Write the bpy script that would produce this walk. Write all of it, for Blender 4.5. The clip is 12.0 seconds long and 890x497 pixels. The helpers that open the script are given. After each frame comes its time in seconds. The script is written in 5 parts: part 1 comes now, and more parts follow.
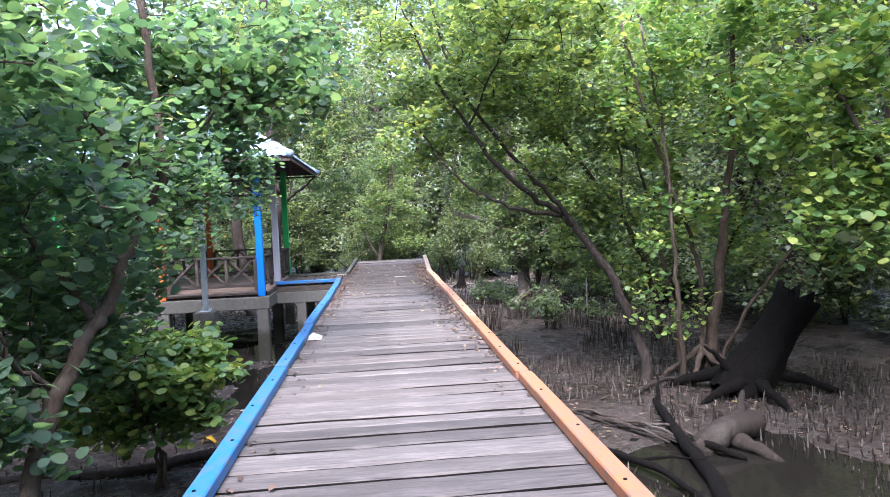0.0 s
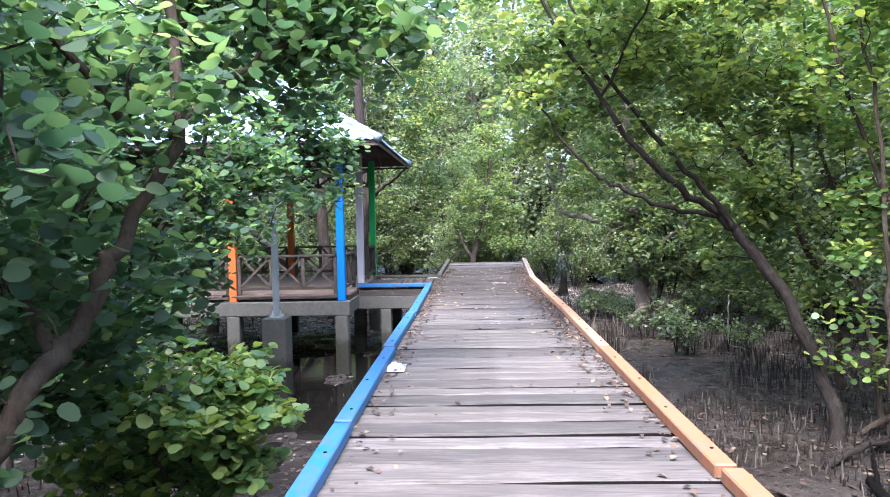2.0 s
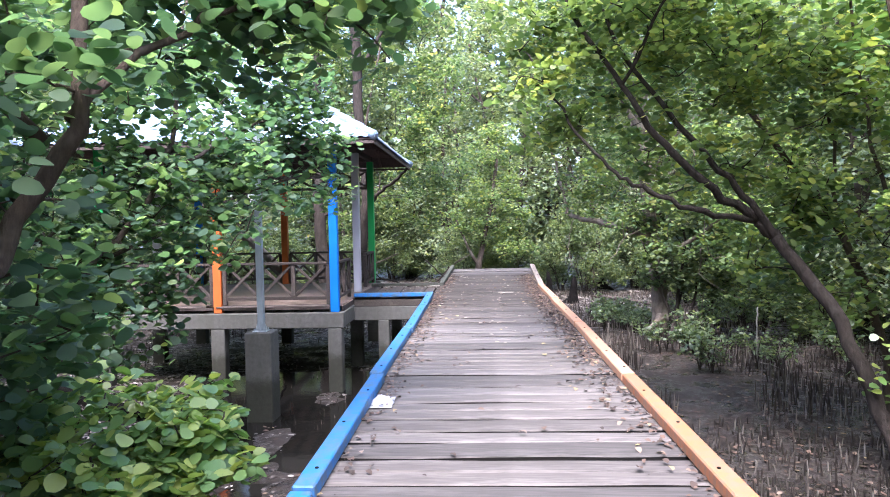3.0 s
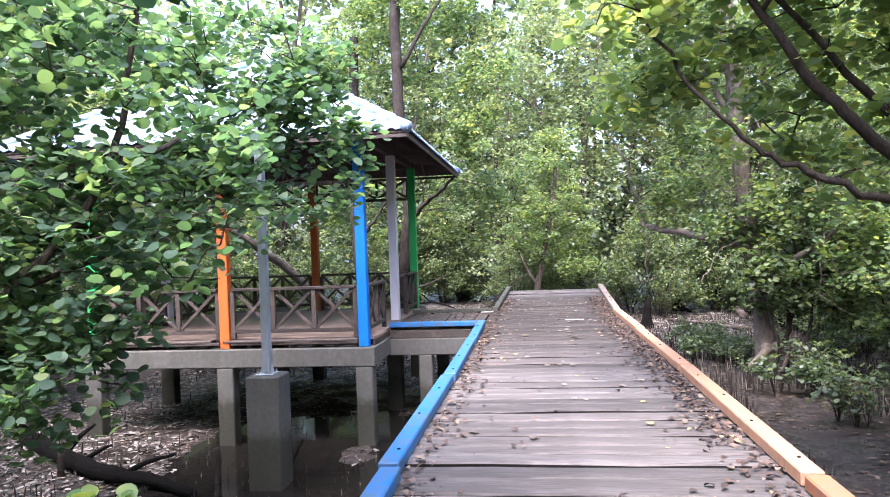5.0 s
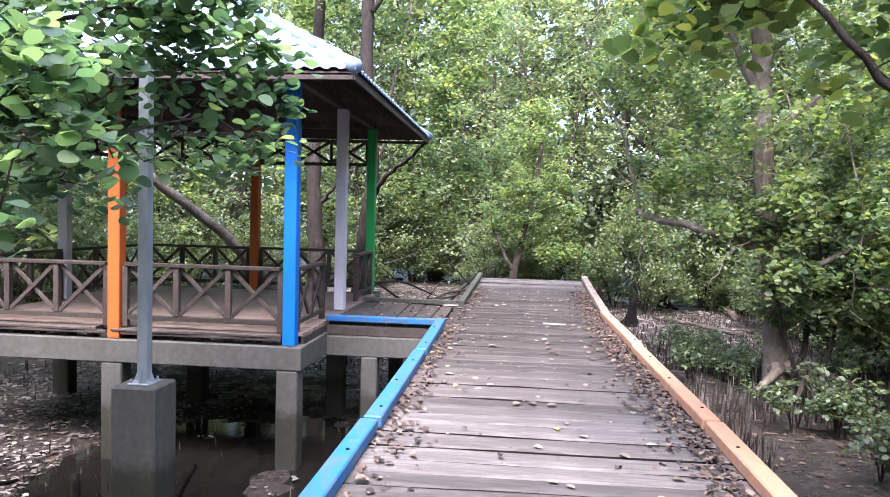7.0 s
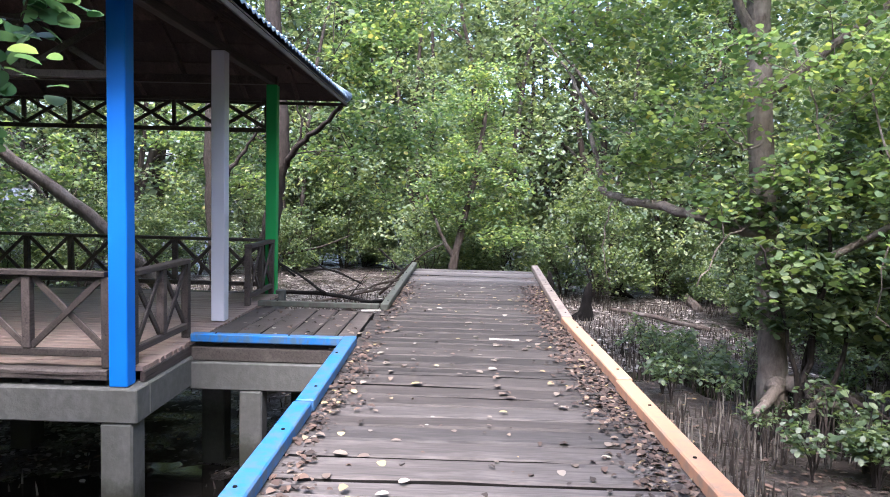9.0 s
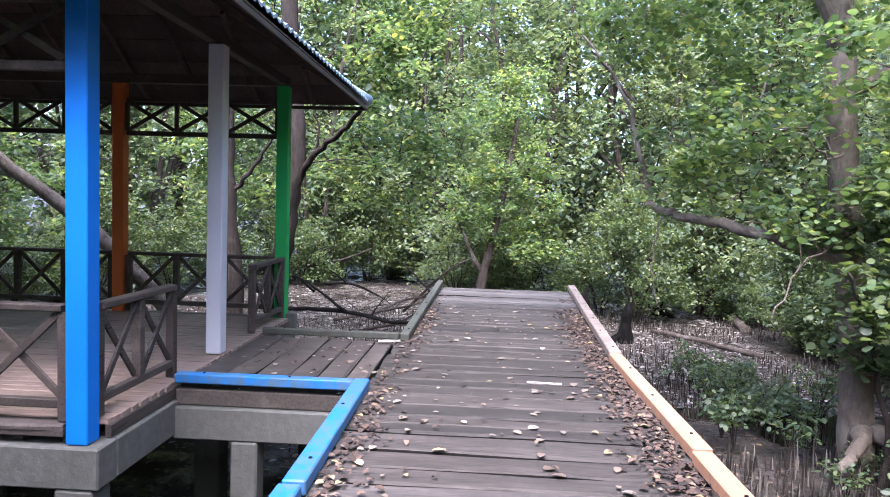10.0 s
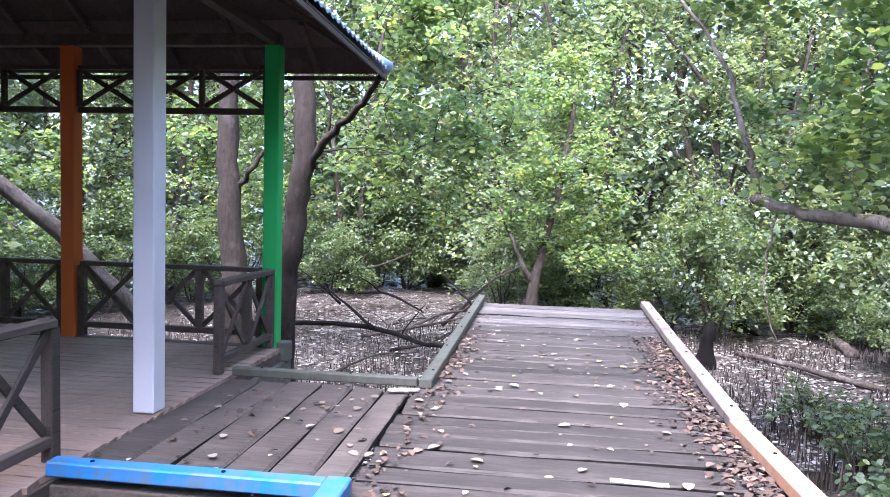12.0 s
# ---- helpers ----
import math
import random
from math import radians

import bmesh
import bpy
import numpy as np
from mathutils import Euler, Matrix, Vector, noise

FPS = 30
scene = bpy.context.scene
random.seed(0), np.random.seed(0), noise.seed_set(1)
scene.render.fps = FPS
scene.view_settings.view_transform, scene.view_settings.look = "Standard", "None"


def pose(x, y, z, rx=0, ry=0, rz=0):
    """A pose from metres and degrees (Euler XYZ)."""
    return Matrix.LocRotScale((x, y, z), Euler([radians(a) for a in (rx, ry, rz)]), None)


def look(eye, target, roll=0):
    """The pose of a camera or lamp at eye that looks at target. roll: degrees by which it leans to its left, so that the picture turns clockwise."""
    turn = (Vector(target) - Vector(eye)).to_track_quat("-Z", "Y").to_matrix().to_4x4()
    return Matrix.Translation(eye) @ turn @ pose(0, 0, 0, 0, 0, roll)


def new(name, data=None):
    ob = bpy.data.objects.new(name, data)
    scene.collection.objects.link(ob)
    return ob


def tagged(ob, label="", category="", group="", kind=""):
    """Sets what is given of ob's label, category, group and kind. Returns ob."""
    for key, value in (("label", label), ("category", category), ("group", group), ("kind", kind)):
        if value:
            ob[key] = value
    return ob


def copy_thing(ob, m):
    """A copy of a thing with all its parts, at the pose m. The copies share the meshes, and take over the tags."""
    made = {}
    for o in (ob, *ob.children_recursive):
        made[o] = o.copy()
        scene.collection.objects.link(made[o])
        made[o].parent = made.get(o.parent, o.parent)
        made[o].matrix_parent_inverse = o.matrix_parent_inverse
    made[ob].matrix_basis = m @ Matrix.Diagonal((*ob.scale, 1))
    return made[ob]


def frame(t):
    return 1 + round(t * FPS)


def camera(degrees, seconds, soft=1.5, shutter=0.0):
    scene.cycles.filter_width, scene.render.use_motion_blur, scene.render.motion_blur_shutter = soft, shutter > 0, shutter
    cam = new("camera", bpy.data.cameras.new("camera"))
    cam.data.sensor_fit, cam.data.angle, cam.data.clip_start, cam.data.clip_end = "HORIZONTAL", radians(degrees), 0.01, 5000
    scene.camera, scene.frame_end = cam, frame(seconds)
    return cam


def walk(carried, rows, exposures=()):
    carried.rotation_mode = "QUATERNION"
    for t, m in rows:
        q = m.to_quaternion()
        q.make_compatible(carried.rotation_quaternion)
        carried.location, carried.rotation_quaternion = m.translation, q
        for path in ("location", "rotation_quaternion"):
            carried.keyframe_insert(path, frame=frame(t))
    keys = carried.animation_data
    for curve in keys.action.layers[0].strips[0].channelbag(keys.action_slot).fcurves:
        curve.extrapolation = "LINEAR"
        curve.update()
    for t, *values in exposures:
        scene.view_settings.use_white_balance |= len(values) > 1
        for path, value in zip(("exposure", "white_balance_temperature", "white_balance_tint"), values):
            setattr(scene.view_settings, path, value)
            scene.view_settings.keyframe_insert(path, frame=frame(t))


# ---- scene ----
cam = camera(65.3, 12.0, 0.95)
PATH = [
    (0, (-0.074, -1.593, 1.524), (0.106, 0.396, 1.427), -2.5),
    (0.5, (-0.131, -1.097, 1.5), (-0.035, 0.896, 1.358), -0.8),
    (1, (-0.222, -0.484, 1.488), (-0.325, 1.507, 1.329), 0.2),
    (1.5, (-0.237, 0.133, 1.477), (-0.306, 2.127, 1.35), -0.8),
    (2, (-0.231, 0.76, 1.469), (-0.309, 2.756, 1.38), -1.1),
    (2.5, (-0.243, 1.308, 1.491), (-0.244, 3.306, 1.403), -1.1),
    (3, (-0.179, 1.844, 1.491), (-0.277, 3.84, 1.411), -1.1),
    (3.2, (-0.187, 2.126, 1.492), (-0.377, 4.116, 1.425), -5.0),
    (4.8, (-0.248, 4.079, 1.348), (-0.509, 6.061, 1.294), -1.8),
    (5, (-0.269, 4.284, 1.362), (-0.524, 6.268, 1.346), -2.1),
    (5.5, (-0.181, 4.755, 1.441), (-0.393, 6.743, 1.4), -2.2),
    (6, (-0.208, 5.299, 1.418), (-0.318, 7.294, 1.327), -0.2),
    (6.5, (-0.202, 5.839, 1.423), (-0.3, 7.833, 1.306), -0.4),
    (6.7, (-0.213, 6.092, 1.429), (-0.396, 8.081, 1.324), 1.1),
    (8.3, (-0.26, 8.12, 1.44), (-0.472, 10.108, 1.363), 2.0),
    (8.5, (-0.263, 8.381, 1.446), (-0.446, 10.371, 1.356), 1.8),
    (9, (-0.165, 8.948, 1.441), (-0.197, 10.943, 1.295), 1.5),
    (9.5, (-0.181, 9.471, 1.455), (-0.285, 11.466, 1.345), 1.1),
    (10, (-0.21, 10.024, 1.507), (-0.321, 12.017, 1.385), 1.8),
    (10.5, (-0.154, 10.601, 1.474), (-0.218, 12.599, 1.418), 0.0),
    (11, (-0.209, 11.22, 1.42), (-0.29, 13.217, 1.361), 0.1),
    (11.5, (-0.209, 11.722, 1.421), (-0.296, 13.714, 1.264), 1.2),
    (12, (-0.249, 12.265, 1.433), (-0.5, 14.246, 1.316), 1.6),
]
walk(cam, [(t, look(eye, target, roll)) for t, eye, target, roll in PATH], [(0, 2.98, 5550, 19), (1.6, 3.1, 5500, 15), (2.4, 3.14, 5550, 18), (6.5, 3.19, 5800, 22), (8.3, 3.15, 5650, 19), (9, 3.02, 5650, 17), (10, 3.08, 5500, 21), (11, 3.26, 5300, 21), (12, 3.56, 5350, 23)])

# ---- light ----
world = bpy.data.worlds.new("sky")
scene.world = world
world.use_nodes = True
wn = world.node_tree.nodes
sky = wn.new("ShaderNodeTexSky")
sky.sky_type, sky.sun_disc = "NISHITA", False
SUN_EL, SUN_AZ = radians(60), radians(188)
sky.sun_elevation, sky.sun_rotation = SUN_EL, SUN_AZ
sky.air_density, sky.dust_density, sky.ozone_density = 1.0, 5.0, 1.0
wn["Background"].inputs["Strength"].default_value = 0.15
world.node_tree.links.new(sky.outputs[0], wn["Background"].inputs["Color"])
sun = new("sun", bpy.data.lights.new("sun", "SUN"))
sun.data.energy, sun.data.angle, sun.data.color = 1.0, radians(40), (1.0, 0.96, 0.88)
toward = Vector((math.cos(SUN_EL) * math.sin(SUN_AZ), math.cos(SUN_EL) * math.cos(SUN_AZ), math.sin(SUN_EL)))
sun.matrix_world = look(toward * 40, (0, 0, 0))


# ---- materials ----
def material(name, build):
    mat = bpy.data.materials.new(name)
    mat.use_nodes = True
    t = mat.node_tree
    build(t, t.nodes, t.nodes["Principled BSDF"])
    return mat


def link(t, a, b):
    t.links.new(a, b)


def noise_tex(t, scale, detail=4, rough=0.6, stretch=(1, 1, 1), space="Object"):
    co = t.nodes.new("ShaderNodeTexCoord")
    mp = t.nodes.new("ShaderNodeMapping")
    mp.inputs["Scale"].default_value = stretch
    n = t.nodes.new("ShaderNodeTexNoise")
    n.inputs["Scale"].default_value, n.inputs["Detail"].default_value, n.inputs["Roughness"].default_value = scale, detail, rough
    link(t, co.outputs[space], mp.inputs[0])
    link(t, mp.outputs[0], n.inputs["Vector"])
    return n.outputs["Fac"]


def ramp(t, fac, stops):
    r = t.nodes.new("ShaderNodeValToRGB")
    el = r.color_ramp.elements
    while len(el) < len(stops):
        el.new(0.5)
    for e, (p, c) in zip(el, stops):
        e.position, e.color = p, (*c, 1)
    link(t, fac, r.inputs[0])
    return r.outputs[0]


def mix(t, fac, a, b, mode="MIX"):
    m = t.nodes.new("ShaderNodeMix")
    m.data_type, m.blend_type = "RGBA", mode
    for sock, v in ((m.inputs[0], fac), (m.inputs[6], a), (m.inputs[7], b)):
        if isinstance(v, (int, float)):
            sock.default_value = v
        elif isinstance(v, tuple):
            sock.default_value = (*v, 1)
        else:
            link(t, v, sock)
    return m.outputs[2]


def bump(t, bsdf, height, strength, distance):
    b = t.nodes.new("ShaderNodeBump")
    b.inputs["Strength"].default_value, b.inputs["Distance"].default_value = strength, distance
    link(t, height, b.inputs["Height"])
    link(t, b.outputs[0], bsdf.inputs["Normal"])


def wood(name, dark, light, grain, rough=0.75, vary=0.35, stain=None):
    """Weathered timber; grain is the stretch of its fibres."""
    def build(t, n, p):
        fine = noise_tex(t, 9, 6, 0.65, grain)
        blot = noise_tex(t, 1.3, 4, 0.6)
        c = ramp(t, fine, ((0.25, dark), (0.75, light)))
        c = mix(t, ramp(t, blot, ((0.35, (0, 0, 0)), (0.7, (1, 1, 1)))), c, stain or tuple(0.75 * v for v in light))
        silver = noise_tex(t, 24, 3, 0.5, tuple(0.12 if g < 1 else 3.0 for g in grain))
        c = mix(t, ramp(t, silver, ((0.4, (0.3,) * 3), (0.6, (0, 0, 0)))), c, tuple(0.55 * v for v in dark))
        crack = noise_tex(t, 7, 5, 0.7, tuple(0.25 if g < 1 else 7.5 for g in grain))
        c = mix(t, ramp(t, crack, ((0.57, (0, 0, 0)), (0.66, (0.85,) * 3))), c, tuple(0.3 * v for v in dark))
        worn = noise_tex(t, 3.1, 5, 0.7, tuple(0.4 if g < 1 else 1.6 for g in grain))
        c = mix(t, ramp(t, worn, ((0.52, (0, 0, 0)), (0.7, (0.55,) * 3))), c, tuple(min(1, 1.35 * v) for v in light))
        info = n.new("ShaderNodeObjectInfo")
        tone = ramp(t, info.outputs["Random"], ((0.0, (1 - vary,) * 3), (0.5, (1.0, 0.98, 0.96)), (1.0, (1 + vary * 0.5,) * 3)))
        c = mix(t, 1.0, c, tone, "MULTIPLY")
        link(t, c, p.inputs["Base Color"])
        p.inputs["Roughness"].default_value = rough
        p.inputs["Specular IOR Level"].default_value = 0.25
        bump(t, p, fine, 0.35, 0.006)
    return material(name, build)


def paint(name, colour, worn=(0.25, 0.22, 0.2), amount=0.35, rough=0.5, scale=6):
    def build(t, n, p):
        blot = noise_tex(t, scale, 6, 0.7, (1, 1, 0.5))
        big = noise_tex(t, 0.9, 3)
        c = mix(t, ramp(t, big, ((0.3, (0, 0, 0)), (0.75, (0.4,) * 3))), colour, tuple(0.62 * v for v in colour))
        c = mix(t, ramp(t, blot, ((0.72 - amount * 0.3, (0, 0, 0)), (0.80 - amount * 0.2, (1, 1, 1)))), c, worn)
        link(t, c, p.inputs["Base Color"])
        p.inputs["Roughness"].default_value = rough
        p.inputs["Specular IOR Level"].default_value = 0.25
        bump(t, p, blot, 0.2, 0.004)
    return material(name, build)


def concrete_build(t, n, p):
    fine = noise_tex(t, 14, 6, 0.7)
    big = noise_tex(t, 2.6, 6, 0.7, (2, 2, 0.35))
    c = ramp(t, fine, ((0.2, (0.054, 0.053, 0.049)), (0.8, (0.13, 0.127, 0.119))))
    c = mix(t, ramp(t, big, ((0.35, (0, 0, 0)), (0.7, (0.8,) * 3))), c, (0.07, 0.07, 0.06))
    # dark tide mark left by the water, with a ragged upper edge
    co = n.new("ShaderNodeTexCoord")
    sep = n.new("ShaderNodeSeparateXYZ")
    link(t, co.outputs["Object"], sep.inputs[0])
    edge = n.new("ShaderNodeMath")
    edge.operation = "MULTIPLY_ADD"
    edge.inputs[1].default_value = 0.35
    link(t, noise_tex(t, 3.5, 5, 0.7), edge.inputs[0])
    link(t, sep.outputs["Z"], edge.inputs[2])
    low = n.new("ShaderNodeMapRange")
    low.inputs["From Min"].default_value, low.inputs["From Max"].default_value = -0.68, -0.85
    link(t, edge.outputs[0], low.inputs["Value"])
    c = mix(t, low.outputs[0], c, mix(t, 1.0, c, (0.42, 0.43, 0.36), "MULTIPLY"))
    link(t, c, p.inputs["Base Color"])
    p.inputs["Roughness"].default_value = 0.85
    p.inputs["Specular IOR Level"].default_value = 0.25
    bump(t, p, fine, 0.5, 0.012)


def mud_build(t, n, p):
    fine = noise_tex(t, 11, 8, 0.75)
    big = noise_tex(t, 0.45, 5, 0.65)
    mid = noise_tex(t, 2.2, 5, 0.7)
    c = ramp(t, fine, ((0.25, (0.007, 0.0058, 0.0049)), (0.52, (0.022, 0.0163, 0.013)), (0.67, (0.048, 0.0365, 0.03)), (0.84, (0.105, 0.085, 0.071))))
    c = mix(t, ramp(t, big, ((0.4, (0, 0, 0)), (0.62, (1, 1, 1)))), c, mix(t, fine, (0.018, 0.0145, 0.0125), (0.07, 0.058, 0.051)))
    c = mix(t, ramp(t, mid, ((0.5, (0, 0, 0)), (0.75, (0.7,) * 3))), c, (0.018, 0.015, 0.012))
    link(t, c, p.inputs["Base Color"])
    link(t, ramp(t, mid, ((0.44, (0.85,) * 3), (0.6, (0.16,) * 3))), p.inputs["Roughness"])
    link(t, ramp(t, mid, ((0.44, (0.15,) * 3), (0.6, (0.5,) * 3))), p.inputs["Specular IOR Level"])
    bump(t, p, fine, 0.8, 0.04)


def water_build(t, n, p):
    p.inputs["Base Color"].default_value = (0.01, 0.009, 0.0075, 1)
    p.inputs["Roughness"].default_value = 0.06
    p.inputs["IOR"].default_value = 1.35
    bump(t, p, noise_tex(t, 5, 4, 0.6), 0.1, 0.02)


def bark(name, dark, light, lichen=(0.34, 0.33, 0.3), amount=0.4):
    def build(t, n, p):
        fine = noise_tex(t, 19, 8, 0.75, (1, 1, 0.3))
        big = noise_tex(t, 2.3, 4, 0.65)
        c = ramp(t, fine, ((0.25, dark), (0.75, light)))
        c = mix(t, ramp(t, big, ((0.62 - amount * 0.25, (0, 0, 0)), (0.72, (0.75,) * 3))), c, lichen)
        link(t, c, p.inputs["Base Color"])
        p.inputs["Roughness"].default_value = 0.9
        p.inputs["Specular IOR Level"].default_value = 0.12
        bump(t, p, fine, 0.9, 0.05)
    return material(name, build)


def leaf(name, stops, glow=0.5, rough=0.34):
    """Leaves: a colour of its own for each leaf, a glossy face, and light let through."""
    def build(t, n, p):
        geo = n.new("ShaderNodeNewGeometry")
        c = ramp(t, geo.outputs["Random Per Island"], stops)
        patch = noise_tex(t, 0.9, 3, 0.6)
        c = mix(t, 1.0, c, ramp(t, patch, ((0.3, (0.76, 0.82, 0.88)), (0.7, (1.18, 1.12, 0.92)))), "MULTIPLY")
        link(t, c, p.inputs["Base Color"])
        p.inputs["Roughness"].default_value = rough
        p.inputs["Specular IOR Level"].default_value = 0.5
        tr = n.new("ShaderNodeBsdfTranslucent")
        link(t, mix(t, 1.0, c, (1.45, 1.47, 0.76), "MULTIPLY"), tr.inputs["Color"])
        sh = n.new("ShaderNodeMixShader")
        sh.inputs[0].default_value = glow
        link(t, p.outputs[0], sh.inputs[1])
        link(t, tr.outputs[0], sh.inputs[2])
        link(t, sh.outputs[0], n["Material Output"].inputs["Surface"])
    return material(name, build)


def litter_build(t, n, p):
    geo = n.new("ShaderNodeNewGeometry")
    c = ramp(t, geo.outputs["Random Per Island"], ((0.0, (0.018, 0.0115, 0.0085)), (0.45, (0.05, 0.03, 0.021)), (0.8, (0.1, 0.061, 0.042)), (0.95, (0.16, 0.12, 0.09)), (1.0, (0.26, 0.19, 0.08))))
    link(t, c, p.inputs["Base Color"])
    p.inputs["Roughness"].default_value = 0.8


def fresh_litter_build(t, n, p):
    geo = n.new("ShaderNodeNewGeometry")
    c = ramp(t, geo.outputs["Random Per Island"], ((0.0, (0.09, 0.06, 0.045)), (0.5, (0.17, 0.135, 0.105)), (0.8, (0.28, 0.25, 0.21)), (0.9, (0.33, 0.25, 0.07)), (1.0, (0.34, 0.31, 0.27))))
    link(t, c, p.inputs["Base Color"])
    p.inputs["Roughness"].default_value = 0.6


def pale_litter_build(t, n, p):
    geo = n.new("ShaderNodeNewGeometry")
    c = ramp(t, geo.outputs["Random Per Island"], ((0.0, (0.06, 0.05, 0.043)), (0.5, (0.16, 0.14, 0.125)), (1.0, (0.36, 0.33, 0.3))))
    link(t, c, p.inputs["Base Color"])
    p.inputs["Roughness"].default_value = 0.7


def root_build(t, n, p):
    geo = n.new("ShaderNodeNewGeometry")
    c = ramp(t, geo.outputs["Random Per Island"], ((0.0, (0.018, 0.015, 0.012)), (0.65, (0.05, 0.04, 0.034)), (1.0, (0.2, 0.18, 0.155))))
    link(t, c, p.inputs["Base Color"])
    p.inputs["Roughness"].default_value = 0.9
    p.inputs["Specular IOR Level"].default_value = 0.15


def roof_build(t, n, p):
    big = noise_tex(t, 1.1, 5, 0.65)
    fine = noise_tex(t, 12, 5, 0.7)
    c = ramp(t, big, ((0.3, (0.17, 0.25, 0.38)), (0.65, (0.29, 0.37, 0.5))))
    c = mix(t, ramp(t, fine, ((0.6, (0, 0, 0)), (0.75, (0.6,) * 3))), c, (0.18, 0.21, 0.26))
    link(t, c, p.inputs["Base Color"])
    p.inputs["Roughness"].default_value = 0.35
    p.inputs["Metallic"].default_value = 0.15


def steel_build(t, n, p):
    big = noise_tex(t, 5, 5, 0.65, (1, 1, 0.4))
    link(t, ramp(t, big, ((0.3, (0.3, 0.34, 0.38)), (0.7, (0.48, 0.52, 0.56)))), p.inputs["Base Color"])
    p.inputs["Roughness"].default_value, p.inputs["Metallic"].default_value = 0.5, 0.4


ALONG_X, ALONG_Y, ALONG_Z = (0.35, 6, 6), (6, 0.35, 6), (6, 6, 0.35)
M_DECK = wood("weathered_deck_board", (0.05, 0.0445, 0.0425), (0.165, 0.149, 0.143), ALONG_X, 0.72, 0.4, (0.088, 0.078, 0.073))
# damp deck wood, darkened further by canopy shade put into the colour
M_DAMPSHADE = wood("damp_shaded_deck_board", (0.024, 0.02, 0.018), (0.077, 0.066, 0.06), ALONG_X, 0.72, 0.4, (0.04, 0.0335, 0.03))
M_HALFDAMPSHADE = wood("half_damp_shaded_deck_board", (0.042, 0.036, 0.0335), (0.135, 0.119, 0.111), ALONG_X, 0.72, 0.4, (0.07, 0.06, 0.055))
# sides of the boards: shade of the gaps put into the colour, over grime
M_BOARDEDGE = wood("grimy_shaded_board_edge", (0.003, 0.0025, 0.0022), (0.012, 0.01, 0.0085), ALONG_X, 0.9, 0.2)
M_LINK = wood("weathered_link_board", (0.028, 0.023, 0.0205), (0.085, 0.072, 0.065), ALONG_Y, 0.75, 0.35, (0.1, 0.082, 0.073))
M_FLOOR = wood("brown_floor_board", (0.15, 0.106, 0.09), (0.27, 0.203, 0.174), ALONG_X, 0.55, 0.12, (0.21, 0.153, 0.13))
M_JOIST = wood("dark_joist", (0.03, 0.025, 0.022), (0.085, 0.072, 0.064), ALONG_Y, 0.85, 0.2)
M_RAIL = wood("dark_brown_rail", (0.028, 0.022, 0.02), (0.086, 0.069, 0.062), ALONG_Y, 0.7)
M_SOFFIT = wood("brown_soffit", (0.05, 0.035, 0.031), (0.11, 0.08, 0.071), ALONG_Y, 0.75)
M_BLUE = paint("blue_paint", (0.012, 0.15, 0.58), (0.05, 0.18, 0.45), 0.25, 0.5)
M_BLUEKERB = paint("worn_blue_paint", (0.016, 0.135, 0.4), (0.06, 0.11, 0.18), 1.05, 0.5, 13)
M_ORANGE = paint("orange_paint", (0.5, 0.115, 0.028), (0.36, 0.14, 0.07), 0.25, 0.45)
M_ORANGEKERB = paint("worn_orange_paint", (0.35, 0.13, 0.056), (0.2, 0.115, 0.078), 1.05, 0.55, 13)
M_FADEDKERB = paint("faded_orange_paint", (0.42, 0.22, 0.13), (0.27, 0.18, 0.125), 0.9, 0.6, 13)
M_PALEKERB = paint("faded_pale_paint", (0.23, 0.185, 0.155), (0.13, 0.108, 0.093), 0.8, 0.7)
M_WHITE = paint("white_paint", (0.5, 0.5, 0.56), (0.34, 0.34, 0.37), 0.3, 0.5)
M_GREEN = paint("green_paint", (0.03, 0.34, 0.09), (0.1, 0.3, 0.14), 0.25, 0.42)
M_GREENKERB = paint("faded_green_paint", (0.068, 0.077, 0.062), (0.055, 0.05, 0.043), 1.0, 0.7, 13)
M_YELLOW = paint("yellow_plastic", (0.5, 0.3, 0.02), (0.35, 0.2, 0.03), 0.4, 0.4)
M_CONCRETE = material("stained_concrete", concrete_build)
M_MUD = material("wet_mud", mud_build)
M_WATER = material("dark_still_water", water_build)
M_BARK = bark("grey_brown_bark", (0.03, 0.023, 0.019), (0.1, 0.079, 0.066), (0.17, 0.155, 0.14))
M_BARKDARK = bark("dark_wet_bark", (0.015, 0.0125, 0.0108), (0.055, 0.0445, 0.038), (0.08, 0.073, 0.064), 0.2)
M_BARKPALE = bark("pale_grey_bark", (0.06, 0.048, 0.039), (0.205, 0.168, 0.137), (0.29, 0.255, 0.215), 0.7)
M_BARKBROWN = bark("brown_bark", (0.036, 0.027, 0.021), (0.11, 0.084, 0.065), (0.16, 0.135, 0.11), 0.45)
M_PALESTICK = bark("bleached_stick", (0.2, 0.18, 0.155), (0.4, 0.37, 0.33), (0.45, 0.42, 0.38), 0.3)
# black rotten wood, made darker still by crown shade put into the colour
M_BARKBLACK = bark("shaded_black_rotten_wood", (0.0012, 0.001, 0.0009), (0.0062, 0.005, 0.0042), (0.008, 0.0068, 0.0058), 0.1)
LEAF_STOPS = ((0.0, (0.07, 0.118, 0.07)), (0.45, (0.13, 0.192, 0.1)), (0.8, (0.195, 0.258, 0.122)), (0.97, (0.275, 0.315, 0.135)), (1.0, (0.38, 0.34, 0.13)))
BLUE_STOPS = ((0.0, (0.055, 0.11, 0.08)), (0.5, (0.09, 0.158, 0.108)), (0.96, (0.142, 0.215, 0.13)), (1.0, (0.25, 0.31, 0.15)))
